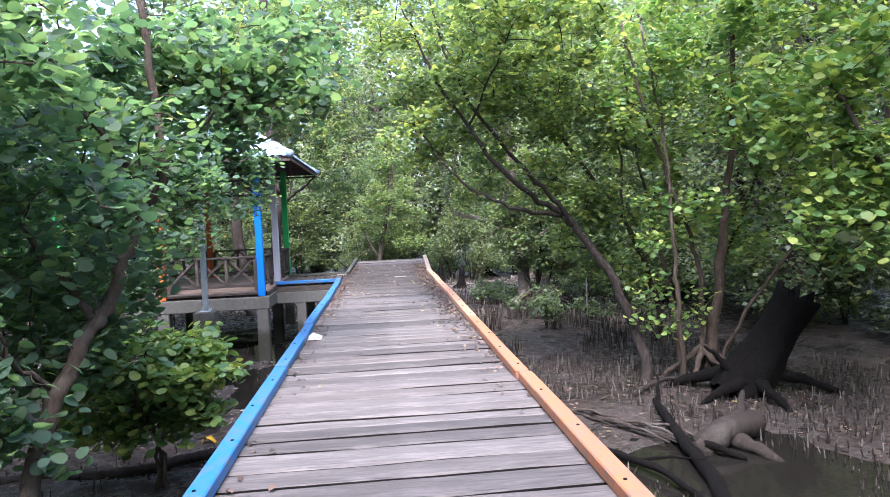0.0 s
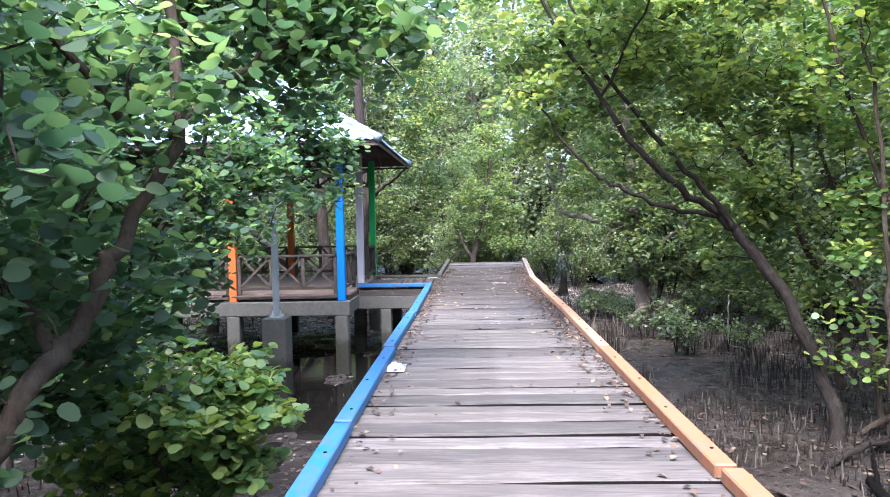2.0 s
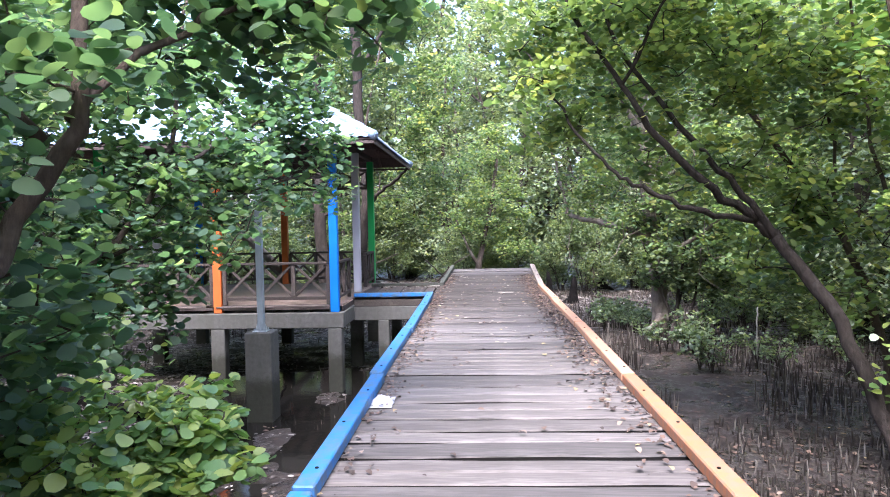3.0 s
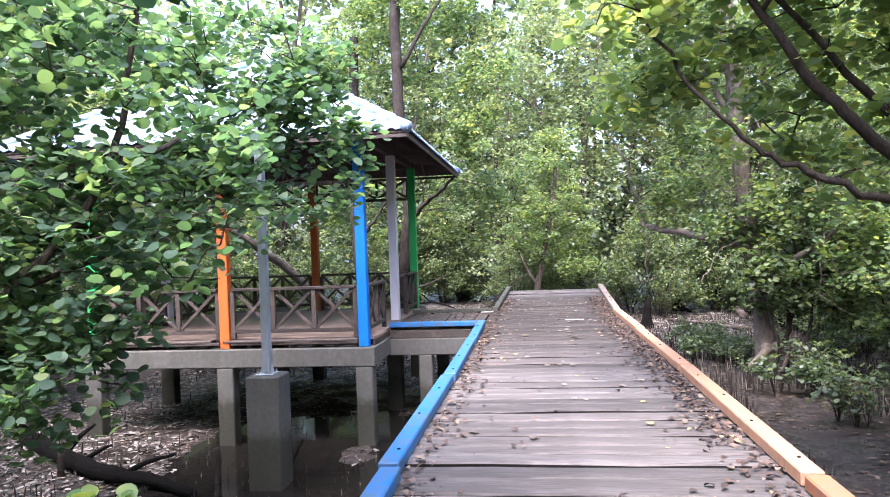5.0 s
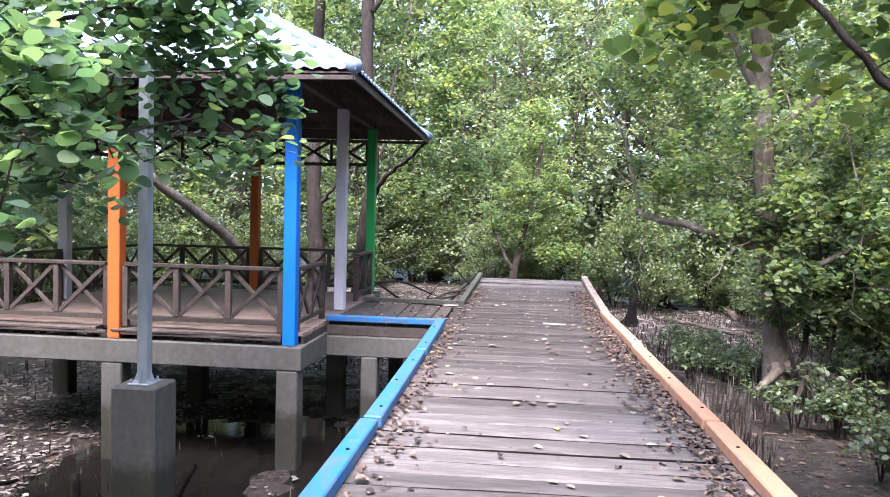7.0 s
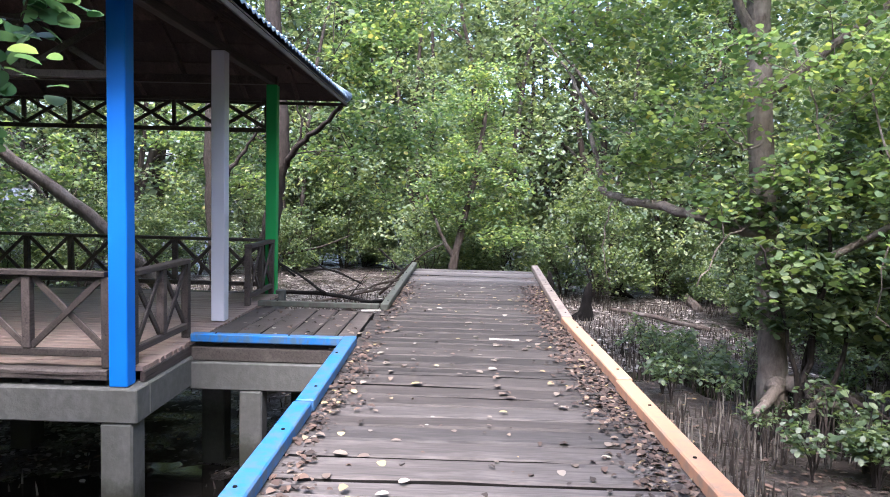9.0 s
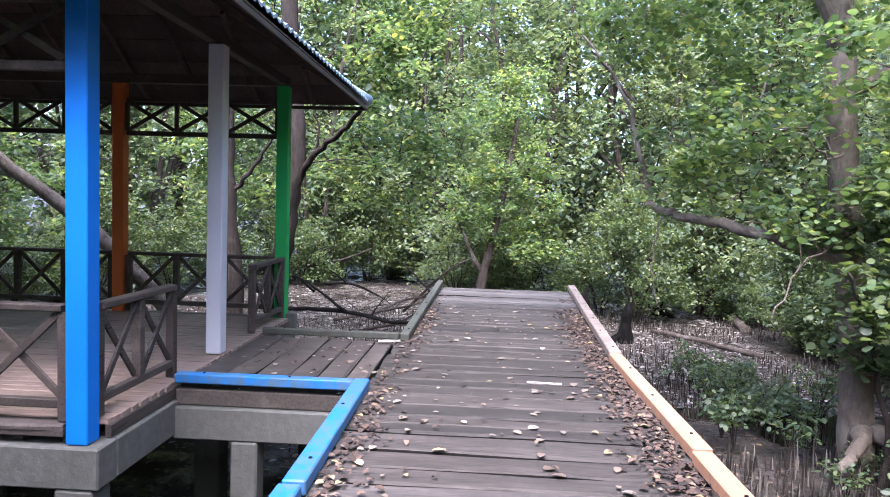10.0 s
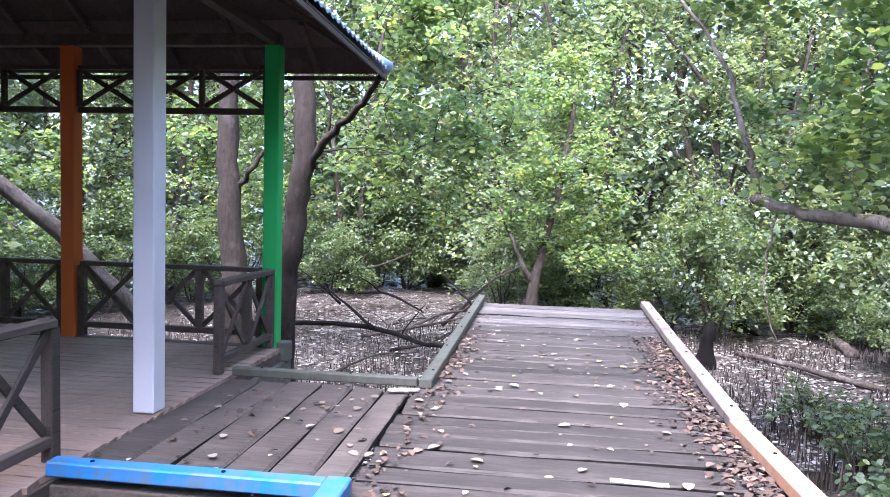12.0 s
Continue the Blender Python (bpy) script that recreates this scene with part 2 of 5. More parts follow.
FRESH_STOPS = ((0.0, (0.09, 0.18, 0.07)), (0.5, (0.17, 0.27, 0.09)), (1.0, (0.36, 0.41, 0.12)))
M_LEAF = leaf("mangrove_leaf", LEAF_STOPS, 0.58, 0.4)
# copies of M_LEAF with sun and undergrowth shade put into their colours
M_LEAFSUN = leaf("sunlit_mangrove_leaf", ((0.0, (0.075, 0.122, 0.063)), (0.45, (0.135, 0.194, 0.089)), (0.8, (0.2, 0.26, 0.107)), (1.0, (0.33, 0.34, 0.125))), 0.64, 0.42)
M_LEAFSHADE = leaf("shaded_bush_leaf", ((0.0, (0.05, 0.077, 0.046)), (0.5, (0.092, 0.13, 0.072)), (0.95, (0.15, 0.187, 0.092)), (1.0, (0.25, 0.27, 0.11))), 0.5, 0.45)
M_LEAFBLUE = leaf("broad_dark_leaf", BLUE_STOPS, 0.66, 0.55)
M_LEAFFRESH = leaf("fresh_shrub_leaf", FRESH_STOPS, 0.4)
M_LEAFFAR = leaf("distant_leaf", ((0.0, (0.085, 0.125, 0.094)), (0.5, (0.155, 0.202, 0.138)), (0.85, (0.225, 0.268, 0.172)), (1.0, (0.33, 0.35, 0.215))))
M_LITTER = material("dry_leaf", litter_build)
M_PALELITTER = material("bleached_leaf", pale_litter_build)
M_FRESHLITTER = material("pale_fallen_leaf", fresh_litter_build)
M_ROOT = material("breathing_root", root_build)
M_ROOF = material("pale_blue_tile", roof_build)
M_STEEL = material("galvanised_steel", steel_build)


# ---- mesh tools ----
class Shape:
    """Vertices and faces gathered into one mesh."""

    def __init__(self):
        self.v, self.f, self.n = [], [], 0

    def add(self, verts, faces):
        k = self.n
        self.v.extend(tuple(map(float, p)) for p in verts)
        self.f.extend(tuple(i + k for i in q) for q in faces)
        self.n = len(self.v)
        return self

    def mesh(self, name, mat, smooth=False):
        me = bpy.data.meshes.new(name)
        me.from_pydata(self.v, [], self.f)
        me.materials.append(mat)
        if smooth:
            me.shade_smooth()
        me.update()
        return me


def thing(name, at, label, category, group="", kind=""):
    ob = new(name)
    ob.location = at
    ob.empty_display_size = 0.1
    return tagged(ob, label, category, group, kind)


def child(name, mesh, parent, label=""):
    ob = new(name, mesh)
    ob.parent = parent
    if parent.type == "EMPTY":
        ob.matrix_parent_inverse = Matrix.Translation(-parent.location)
    if label:
        tagged(ob, label)
    return ob


def part(name, shape, mat, parent, label="", smooth=False):
    return child(name, shape.mesh(name, mat, smooth), parent, label)


def chamfer_box(lo, hi, c=0.006):
    """A box with chamfered long edges along all sides."""
    bm = bmesh.new()
    bmesh.ops.create_cube(bm, size=1)
    for v in bm.verts:
        v.co = Vector([a + (b - a) * (k + 0.5) for a, b, k in zip(lo, hi, v.co)])
    bmesh.ops.bevel(bm, geom=bm.edges[:], offset=c, segments=1, affect="EDGES")
    bm.verts.index_update()
    out = [v.co.copy() for v in bm.verts], [[v.index for v in f.verts] for f in bm.faces]
    bm.free()
    return out


def beam(a, b, w, h, c=0.005, up=(0, 0, 1)):
    """A chamfered bar from a to b, w across and h high, its axis in the middle."""
    a, b = Vector(a), Vector(b)
    y = (b - a).normalized()
    x = y.cross(Vector(up)).normalized()
    z = x.cross(y)
    verts, faces = chamfer_box((-w / 2, 0, -h / 2), (w / 2, (b - a).length, h / 2), c)
    return [a + x * v.x + y * v.y + z * v.z for v in verts], faces


def tube(points, radii, sides=8, wobble=0.0, rng=None):
    """A tapered, slightly knobbly round limb along the points."""
    pts = [Vector(p) for p in points]
    verts, faces = [], []
    x = Vector((1, 0, 0))
    for i, p in enumerate(pts):
        d = (pts[min(i + 1, len(pts) - 1)] - pts[max(i - 1, 0)]).normalized()
        x = (x - d * x.dot(d))
        x = x.normalized() if x.length > 1e-4 else d.orthogonal().normalized()
        y = d.cross(x)
        for k in range(sides):
            a = 2 * math.pi * k / sides
            r = radii[i] * (1 + (rng.uniform(-wobble, wobble) if rng else 0))
            verts.append(p + (x * math.cos(a) + y * math.sin(a)) * r)
    for i in range(len(pts) - 1):
        for k in range(sides):
            j = (k + 1) % sides
            faces.append((i * sides + k, i * sides + j, (i + 1) * sides + j, (i + 1) * sides + k))
    faces.append(tuple(range(sides))[::-1])
    faces.append(tuple((len(pts) - 1) * sides + k for k in range(sides)))
    return verts, faces


def curve(points, steps=4, jitter=0.0, rng=None):
    """The points rounded off into a smooth line."""
    p = [Vector(q) for q in points]
    p = [p[0] * 2 - p[1], *p, p[-1] * 2 - p[-2]]
    out = []
    for i in range(1, len(p) - 2):
        for s in range(steps):
            t = s / steps
            q = 0.5 * (2 * p[i] + (p[i + 1] - p[i - 1]) * t + (2 * p[i - 1] - 5 * p[i] + 4 * p[i + 1] - p[i + 2]) * t * t
                       + (3 * p[i] - p[i - 1] - 3 * p[i + 1] + p[i + 2]) * t ** 3)
            if jitter and rng and (i > 1 or s):
                q = q + Vector([rng.uniform(-jitter, jitter) for _ in range(3)])
            out.append(q)
    out.append(p[-2])
    return out


def taper(n, a, b, power=0.8):
    return [a + (b - a) * (i / max(1, n - 1)) ** power for i in range(n)]


OUTLINES = {
    12: ((0, 0), (0.17, 0.04), (0.33, 0.15), (0.45, 0.36), (0.45, 0.6), (0.3, 0.87), (0, 1), (-0.3, 0.87), (-0.45, 0.6), (-0.45, 0.36), (-0.33, 0.15), (-0.17, 0.04)),
    8: ((0, 0), (0.3, 0.12), (0.46, 0.42), (0.34, 0.8), (0, 1), (-0.34, 0.8), (-0.46, 0.42), (-0.3, 0.12)),
    6: ((0, 0), (0.36, 0.25), (0.36, 0.72), (0, 1), (-0.36, 0.72), (-0.36, 0.25)),
    4: ((0, 0), (0.36, 0.5), (0, 1), (-0.36, 0.5)),
}


def leaf_mesh(name, centres, sizes, mat, seed, sides=6, narrow=1.0, flat=0.8, curl=0.16):
    """One mesh of many single leaves, each a bent oval blade. flat: how far their faces turn upwards."""
    rs = np.random.RandomState(seed)
    n = len(centres)
    nor = rs.normal(size=(n, 3))
    nor /= np.linalg.norm(nor, axis=1)[:, None]
    nor[:, 2] = np.abs(nor[:, 2]) + flat
    nor /= np.linalg.norm(nor, axis=1)[:, None]
    way = rs.normal(size=(n, 3))
    way -= nor * np.sum(way * nor, axis=1)[:, None]
    way /= np.linalg.norm(way, axis=1)[:, None]
    side = np.cross(nor, way)
    shape = np.array(OUTLINES[sides])
    u, v = shape[:, 0] * narrow, shape[:, 1]
    w = curl * (np.abs(u) * 1.2 - (v - 0.4) ** 2)
    size = np.asarray(sizes)[:, None, None]
    co = centres[:, None, :] + size * (side[:, None, :] * u[None, :, None] + way[:, None, :] * v[None, :, None] + nor[:, None, :] * w[None, :, None])
    k = len(shape)
    me = bpy.data.meshes.new(name)
    me.vertices.add(n * k)
    me.loops.add(n * k)
    me.polygons.add(n)
    me.vertices.foreach_set("co", co.astype(np.float32).ravel())
    me.loops.foreach_set("vertex_index", np.arange(n * k, dtype=np.int32))
    me.polygons.foreach_set("loop_start", np.arange(n, dtype=np.int32) * k)
    me.materials.append(mat)
    me.update(calc_edges=True)
    return me


def clumps(rs, hubs, count, spread):
    """Leaf places scattered round the hubs, denser at their outside."""
    pick = rs.randint(0, len(hubs), count)
    off = rs.normal(size=(count, 3))
    off /= np.linalg.norm(off, axis=1)[:, None]
    off *= (rs.uniform(0.15, 1.0, count) ** 0.6)[:, None] * spread * rs.uniform(0.6, 1.25, len(hubs))[pick][:, None]
    off[:, 2] *= 0.7
    return np.asarray(hubs)[pick] + off


def hubs_in(rs, blobs, count):
    """Clump centres in ellipsoids (centre, radii), more of them near the outside."""
    vol = np.array([b[1][0] * b[1][1] * b[1][2] for b in blobs]) ** 0.75
    out = []
    for b in rs.choice(len(blobs), count, p=vol / vol.sum()):
        d = rs.normal(size=3)
        d /= np.linalg.norm(d)
        out.append(np.array(blobs[b][0]) + d * np.array(blobs[b][1]) * rs.uniform(0.1, 1) ** 0.5)
    return np.array(out)


def nearest(points, h):
    d = points - h
    return int(np.argmin(np.linalg.norm(d, axis=1) + 0.5 * np.maximum(0, d[:, 2])))


def tree(name, at, label, limbs, blobs, seed, leaves=9000, hubs=120, size=0.1, spread=0.42, barkmat=M_BARK, leafmat=M_LEAF, sides=6,
         narrow=1.0, category="tree", group="", jitter=0.03, fine=3, floor_z=-1.05):
    """A tree: limbs are (points, thick, thin) with the trunk first; the crown hangs on twigs that reach from the limbs into the blobs."""
    rng, rs = random.Random(seed), np.random.RandomState(seed)
    if at[2] < -0.5:
        at = (at[0], at[1], mud_height(at[0], at[1]))
    ob = thing(name, at, label, category, group)
    wood_shape, joints = Shape(), []
    for pts, thick, thin in limbs:
        foot = mud_height(pts[0][0], pts[0][1]) - 0.12
        if -1.5 < pts[0][2] < -0.9 and foot < pts[0][2] - 0.05:
            pts = ((pts[0][0] - 0.3 * (pts[1][0] - pts[0][0]), pts[0][1] - 0.3 * (pts[1][1] - pts[0][1]), foot), *pts)
        line = curve(pts, 5, jitter, rng)
        wood_shape.add(*tube(line, taper(len(line), thick, thin), 9 if thick > 0.08 else 6, 0.08, rng))
        joints += line[len(line) // 3:]
    centres = hubs_in(rs, blobs, hubs)
    centres = centres[centres[:, 2] > floor_z + 0.15]
    part("trunk", wood_shape, barkmat, ob, smooth=True)
    # twigs grow outwards, each from the nearest limb or twig end before it
    twig = Shape()
    net = np.array([tuple(j) for j in joints])
    hubs_near = centres[::3] if fine == 2 else centres
    order = np.argsort([np.min(np.linalg.norm(net - c, axis=1)) for c in hubs_near])
    ends = net.copy()
    for k in order:
        h = Vector(hubs_near[k])
        s = Vector(ends[nearest(ends, hubs_near[k])])
        m = s.lerp(h, 0.5) + Vector((rng.uniform(-0.1, 0.1), rng.uniform(-0.1, 0.1), rng.uniform(-0.03, 0.12)))
        line = curve((s, m, h), fine)
        twig.add(*tube(line, taper(len(line), min(0.016, 0.007 + 0.005 * (h - s).length), 0.004), 3 + (fine > 2)))
        ends = np.vstack([ends, hubs_near[k]])
    tagged(part("twig_mass", twig, barkmat, ob, smooth=True), kind="stuff")
    pts = clumps(rs, centres, leaves, spread)
    pts = pts[pts[:, 2] > floor_z]
    child("crown", leaf_mesh("crown", pts, size * rs.uniform(0.65, 1.25, len(pts)), leafmat, seed + 1, sides, narrow), ob)
    return ob


# ---- ground and water ----
MUD = -1.3


def step(q, a, b):
    k = min(1.0, max(0.0, (q - a) / (b - a)))
    return k * k * (3 - 2 * k)


def mud_height(x, y):
    """Mud flats: a deep pool round the pavilion west of the walk, a higher bank to the east."""
    west, north = step(-x, -0.5, 1.2), step(y, 18.5, 21.5)
    h = -1.2 - 0.3 * west * (1 - north) - 0.13 * north + 0.07 * noise.noise(Vector((x * 0.35, y * 0.35, 1.7))) + 0.05 * noise.noise(Vector((x * 1.5, y * 1.5, 5.2))) + 0.035 * noise.noise(Vector((x * 4.1, y * 4.1, 8.2)))
    pool = max(0.0, 1 - math.hypot((x + 3.2) / 3.6, (y - 12.6) / 4.8) ** 4)
    flat = max(0.0, 1 - math.hypot((x - 5.2) / 3.4, (y - 21) / 5.5) ** 3)
    wet = max(0.0, 1 - math.hypot((x - 3.3) / 2.2, (y - 4.6) / 2.8) ** 3)
    return h - 0.12 * pool + 0.11 * pool * noise.noise(Vector((x * 0.75, y * 0.75, 3.1))) - 0.05 * flat - 0.13 * wet


def water_level(x, y):
    return -1.43 if y > 20 else -1.6 if x < 0.3 else -1.275


def ground():
    s = Shape()
    nx, ny = 170, 210
    xs = [-20 + 40 * i / nx for i in range(nx + 1)]
    ys = [-10 + 50 * j / ny for j in range(ny + 1)]
    ring = lambda q, lo, hi: min(1.0, max(0.0, (abs(q - (lo + hi) / 2) - (hi - lo) / 2 + 3) / 3))
    verts = [(x, y, mud_height(x, y) * (1 - max(ring(x, -20, 20), ring(y, -10, 40))) + MUD * max(ring(x, -20, 20), ring(y, -10, 40))) for y in ys for x in xs]
    faces = [(j * (nx + 1) + i, j * (nx + 1) + i + 1, (j + 1) * (nx + 1) + i + 1, (j + 1) * (nx + 1) + i) for j in range(ny) for i in range(nx)]
    k = len(verts)
    a, b, c, d = 0, nx, ny * (nx + 1) + nx, ny * (nx + 1)
    verts += [(-900, -900, MUD), (900, -900, MUD), (900, 900, MUD), (-900, 900, MUD)]
    faces += [(*range(nx, -1, -1), k, k + 1), (*[nx + j * (nx + 1) for j in range(ny, -1, -1)], k + 1, k + 2),
              (*[ny * (nx + 1) + i for i in range(nx + 1)], k + 2, k + 3), (*[j * (nx + 1) for j in range(ny + 1)], k + 3, k)]
    s.add(verts, faces)
    ob = new("ground", s.mesh("ground", M_MUD, True))
    tagged(ob, "dark brown mangrove mud with wet hollows", "ground", kind="structure")
    for x0, x1, y0, y1 in ((-16, 0.3, -8, 20), (0.3, 16, -8, 20), (-16, 16, 20, 28.5)):
        z = water_level((x0 + x1) / 2, (y0 + y1) / 2)
        w = Shape().add([(x0, y0, z), (x1, y0, z), (x1, y1, z), (x0, y1, z)], [(0, 1, 2, 3)])
        tagged(new("water", w.mesh("water", M_WATER)), "dark still shallow water over the mud", "water", kind="structure")


ground()


# ---- boardwalk ----
def board(w, l, t, rng, c=0.012):
    """A sawn board along x, its top at 0: worn, uneven long edges and slightly crooked ends."""
    stations, v, f = 6, [], []
    for i in range(stations):
        x = l * (i / (stations - 1) - 0.5)
        if 0 < i < stations - 1:
            x += rng.uniform(-0.1, 0.1)
        a, b = rng.uniform(-0.009, 0.006), rng.uniform(-0.006, 0.009)
        ca, cb = c * rng.uniform(0.5, 1.7), c * rng.uniform(0.5, 1.7)
        top = rng.uniform(-0.003, 0.002)
        skew = rng.uniform(-0.014, 0.014) if i in (0, stations - 1) else 0
        for y, z in ((-w / 2 - a, -t), (w / 2 - b, -t), (w / 2 - b, -cb), (w / 2 - b - cb, top), (-w / 2 - a + ca, top), (-w / 2 - a, -ca)):
            v.append((x + (skew if y < 0 else -skew * 0.6), y, z))
    f = [tuple(range(6)), tuple(range(6 * stations - 6, 6 * stations))[::-1]]
    for r in range(0, 6 * stations - 6, 6):
        f += [(r + k, r + 6 + k, r + 6 + (k + 1) % 6, r + (k + 1) % 6) for k in range(6)]
    return Shape().add(v, f)


def shaded_sides(me):
    """Near-black sides of a board, next to its neighbour: grime, and gap shade put into the colour."""
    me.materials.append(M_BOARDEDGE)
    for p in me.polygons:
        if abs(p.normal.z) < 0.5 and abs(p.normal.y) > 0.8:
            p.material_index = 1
    return me


walkway = thing("boardwalk", (0, 8, -1.6), "weathered grey-brown plank boardwalk on concrete piers", "boardwalk", kind="structure")


def deck_edge(y):
    """West and east ends of the planks at y."""
    k = max(0.0, (y - 17.0) / 5.5)
    return -1.13 + 0.16 * k, 1.15 + 0.24 * k


def kerb(points, mat, label, w=0.125, h=0.085):
    pts = [Vector(p) for p in points]
    ob = part("kerb_timber", Shape().add(*beam(pts[0], pts[1], w, h, 0.009)), mat, walkway, label)
    d = pts[1] - pts[0]
    n = max(2, round(d.length / 0.9))
    for k in range(n):
        p = pts[0] + d * ((k + 0.3) / n) + Vector((0.012 * (-1) ** k, 0, h / 2))
        part("bolt", Shape().add(*tube((p - Vector((0, 0, 0.01)), p + Vector((0, 0, 0.006))), (0.014, 0.011), 7)), M_BARKBLACK, ob)
    return ob


def boardwalk():
    rng = random.Random(5)
    for x in (-0.95, -0.3, 0.35, 0.98):
        part("joist", Shape().add(*beam((x, -5, -0.11), (x + (0.06 if x > 0 else 0.04), 22.3, -0.11), 0.08, 0.13, 0.008)), M_JOIST, walkway)
    y = -3.4
    while y < 22:
        part("cross_beam", Shape().add(*chamfer_box((-1.12, y - 0.11, -0.42), (1.12, y + 0.11, -0.178), 0.012)), M_CONCRETE, walkway)
        for x in (-0.92, 0.92):
            part("pier", Shape().add(*chamfer_box((x - 0.11, y - 0.109, -2.0), (x + 0.11, y + 0.109, -0.424), 0.015)), M_CONCRETE, walkway)
        y += 3.17
    lift = 0.075
    west = ((-5, 1.05), (1.1, 5.4), (5.46, 8.2), (8.26, 10.95), (11.0, 13.4), (13.44, 15.56))
    for i, (a, b) in enumerate(west):
        kerb(((-1.15 + rng.uniform(-0.015, 0.015), a, lift - 0.03), (-1.15 + rng.uniform(-0.015, 0.015), b, lift - 0.03)), M_BLUEKERB, "worn blue-painted edge timber")
    east = ((-5, 0.6), (0.66, 4.52), (4.57, 8.1), (8.15, 11.32), (11.37, 14.2), (14.25, 17.0))
    for a, b in east:
        kerb(((1.155 + rng.uniform(-0.015, 0.015), a, lift - 0.03), (1.155 + rng.uniform(-0.015, 0.015), b, lift - 0.03)), M_ORANGEKERB if b < 9 else M_FADEDKERB, "worn orange-painted edge timber" if b < 9 else "faded orange-painted edge timber")
    kerb(((1.16, 17.05, lift - 0.03), (1.27, 19.8, lift)), M_PALEKERB, "pale faded edge timber")
    kerb(((1.272, 19.85, lift), (1.38, 22.5, lift + 0.05)), M_PALEKERB, "pale faded edge timber")
    kerb(((-1.05, 17.6, lift - 0.03), (-0.97, 22.5, lift + 0.05)), M_GREENKERB, "faded green-painted edge timber", 0.1, 0.08)
    kerb(((-2.68, 15.5, lift - 0.03), (-1.22, 15.5, lift - 0.03)), M_BLUEKERB, "worn blue-painted edge timber", 0.1, 0.08)
    kerb(((-2.66, 17.66, lift - 0.03), (-1.12, 17.66, lift - 0.03)), M_GREENKERB, "faded green-painted edge timber", 0.08, 0.07)
    for x0, x1, y0 in ((-2.68, -1.14, 15.52), (-2.68, -1.14, 17.6)):
        part("link_joist", Shape().add(*chamfer_box((x0, y0 - 0.04, -0.18), (x1, y0 + 0.04, -0.048), 0.008)), M_JOIST, walkway)
        part("link_beam", Shape().add(*chamfer_box((x0, y0 - 0.09, -0.45), (x1, y0 + 0.09, -0.184), 0.012)), M_CONCRETE, walkway)
        part("pier", Shape().add(*chamfer_box((-2.2, y0 - 0.1, -2.0), (-1.98, y0 + 0.1, -0.452), 0.015)), M_CONCRETE, walkway)


def deck_boards():
    rng = random.Random(11)
    kinds = [(w, [shaded_sides(board(w, 2.0, 0.045, rng).mesh("plank", m)) for m in (M_DECK, M_HALFDAMPSHADE, M_DAMPSHADE)]) for w in (0.17, 0.19, 0.21, 0.225, 0.24, 0.26, 0.28, 0.3) for _ in range(2)]
    y = -5.0
    while y < 22.45:
        w, me = rng.choice(kinds)
        gap = rng.choice((0.014, 0.018, 0.022, 0.028, 0.036, 0.05))
        lo, hi = deck_edge(y)
        # planks under leafy limbs and by the link: damp, plus shade put in colour
        damp_shade = min(2, int(3 * min(1.0, max(0.0, (y - 10.0) / 5.0)) * min(1.0, max(0.0, (21.2 - y) / 2)) + rng.uniform(-0.4, 0.4) + 0.2))
        damp_shade = max(0, damp_shade)
        ob = child("plank", me[damp_shade], walkway)
        up = 0.05 * max(0.0, (y - 19) / 3.5)
        ob.matrix_basis = pose((lo + hi) / 2 + rng.uniform(-0.012, 0.012), y + w / 2, up + rng.uniform(-0.008, 0.006), rng.uniform(-1.8, 1.8), rng.uniform(-0.15, 0.15), rng.uniform(-0.55, 0.55)) @ Matrix.Diagonal(((hi - lo) / 2, 1, 1, 1))
        y += w + gap
    x = -2.68
    for w in (0.27, 0.24, 0.29, 0.26, 0.25, 0.2):
        me = shaded_sides(board(w - 0.014, 2.04, 0.045, rng).mesh("plank", M_LINK))
        ob = child("plank", me, walkway)
        ob.matrix_basis = pose(x + w / 2, 16.57, rng.uniform(-0.008, -0.002), 0, rng.uniform(-0.6, 0.6), 90)
        x += w


boardwalk()

# ---- pavilion ----
PX, PY, PS = (-2.83, -5.0, -7.17), (14.42, 16.62, 18.92), 0.15
pavilion = thing("pavilion", (-5.0, 16.67, -1.6), "open timber pavilion with coloured posts and a tiled hip roof", "pavilion")
FLOOR_X, FLOOR_Y = (-7.29, -2.70), (14.32, 19.02)


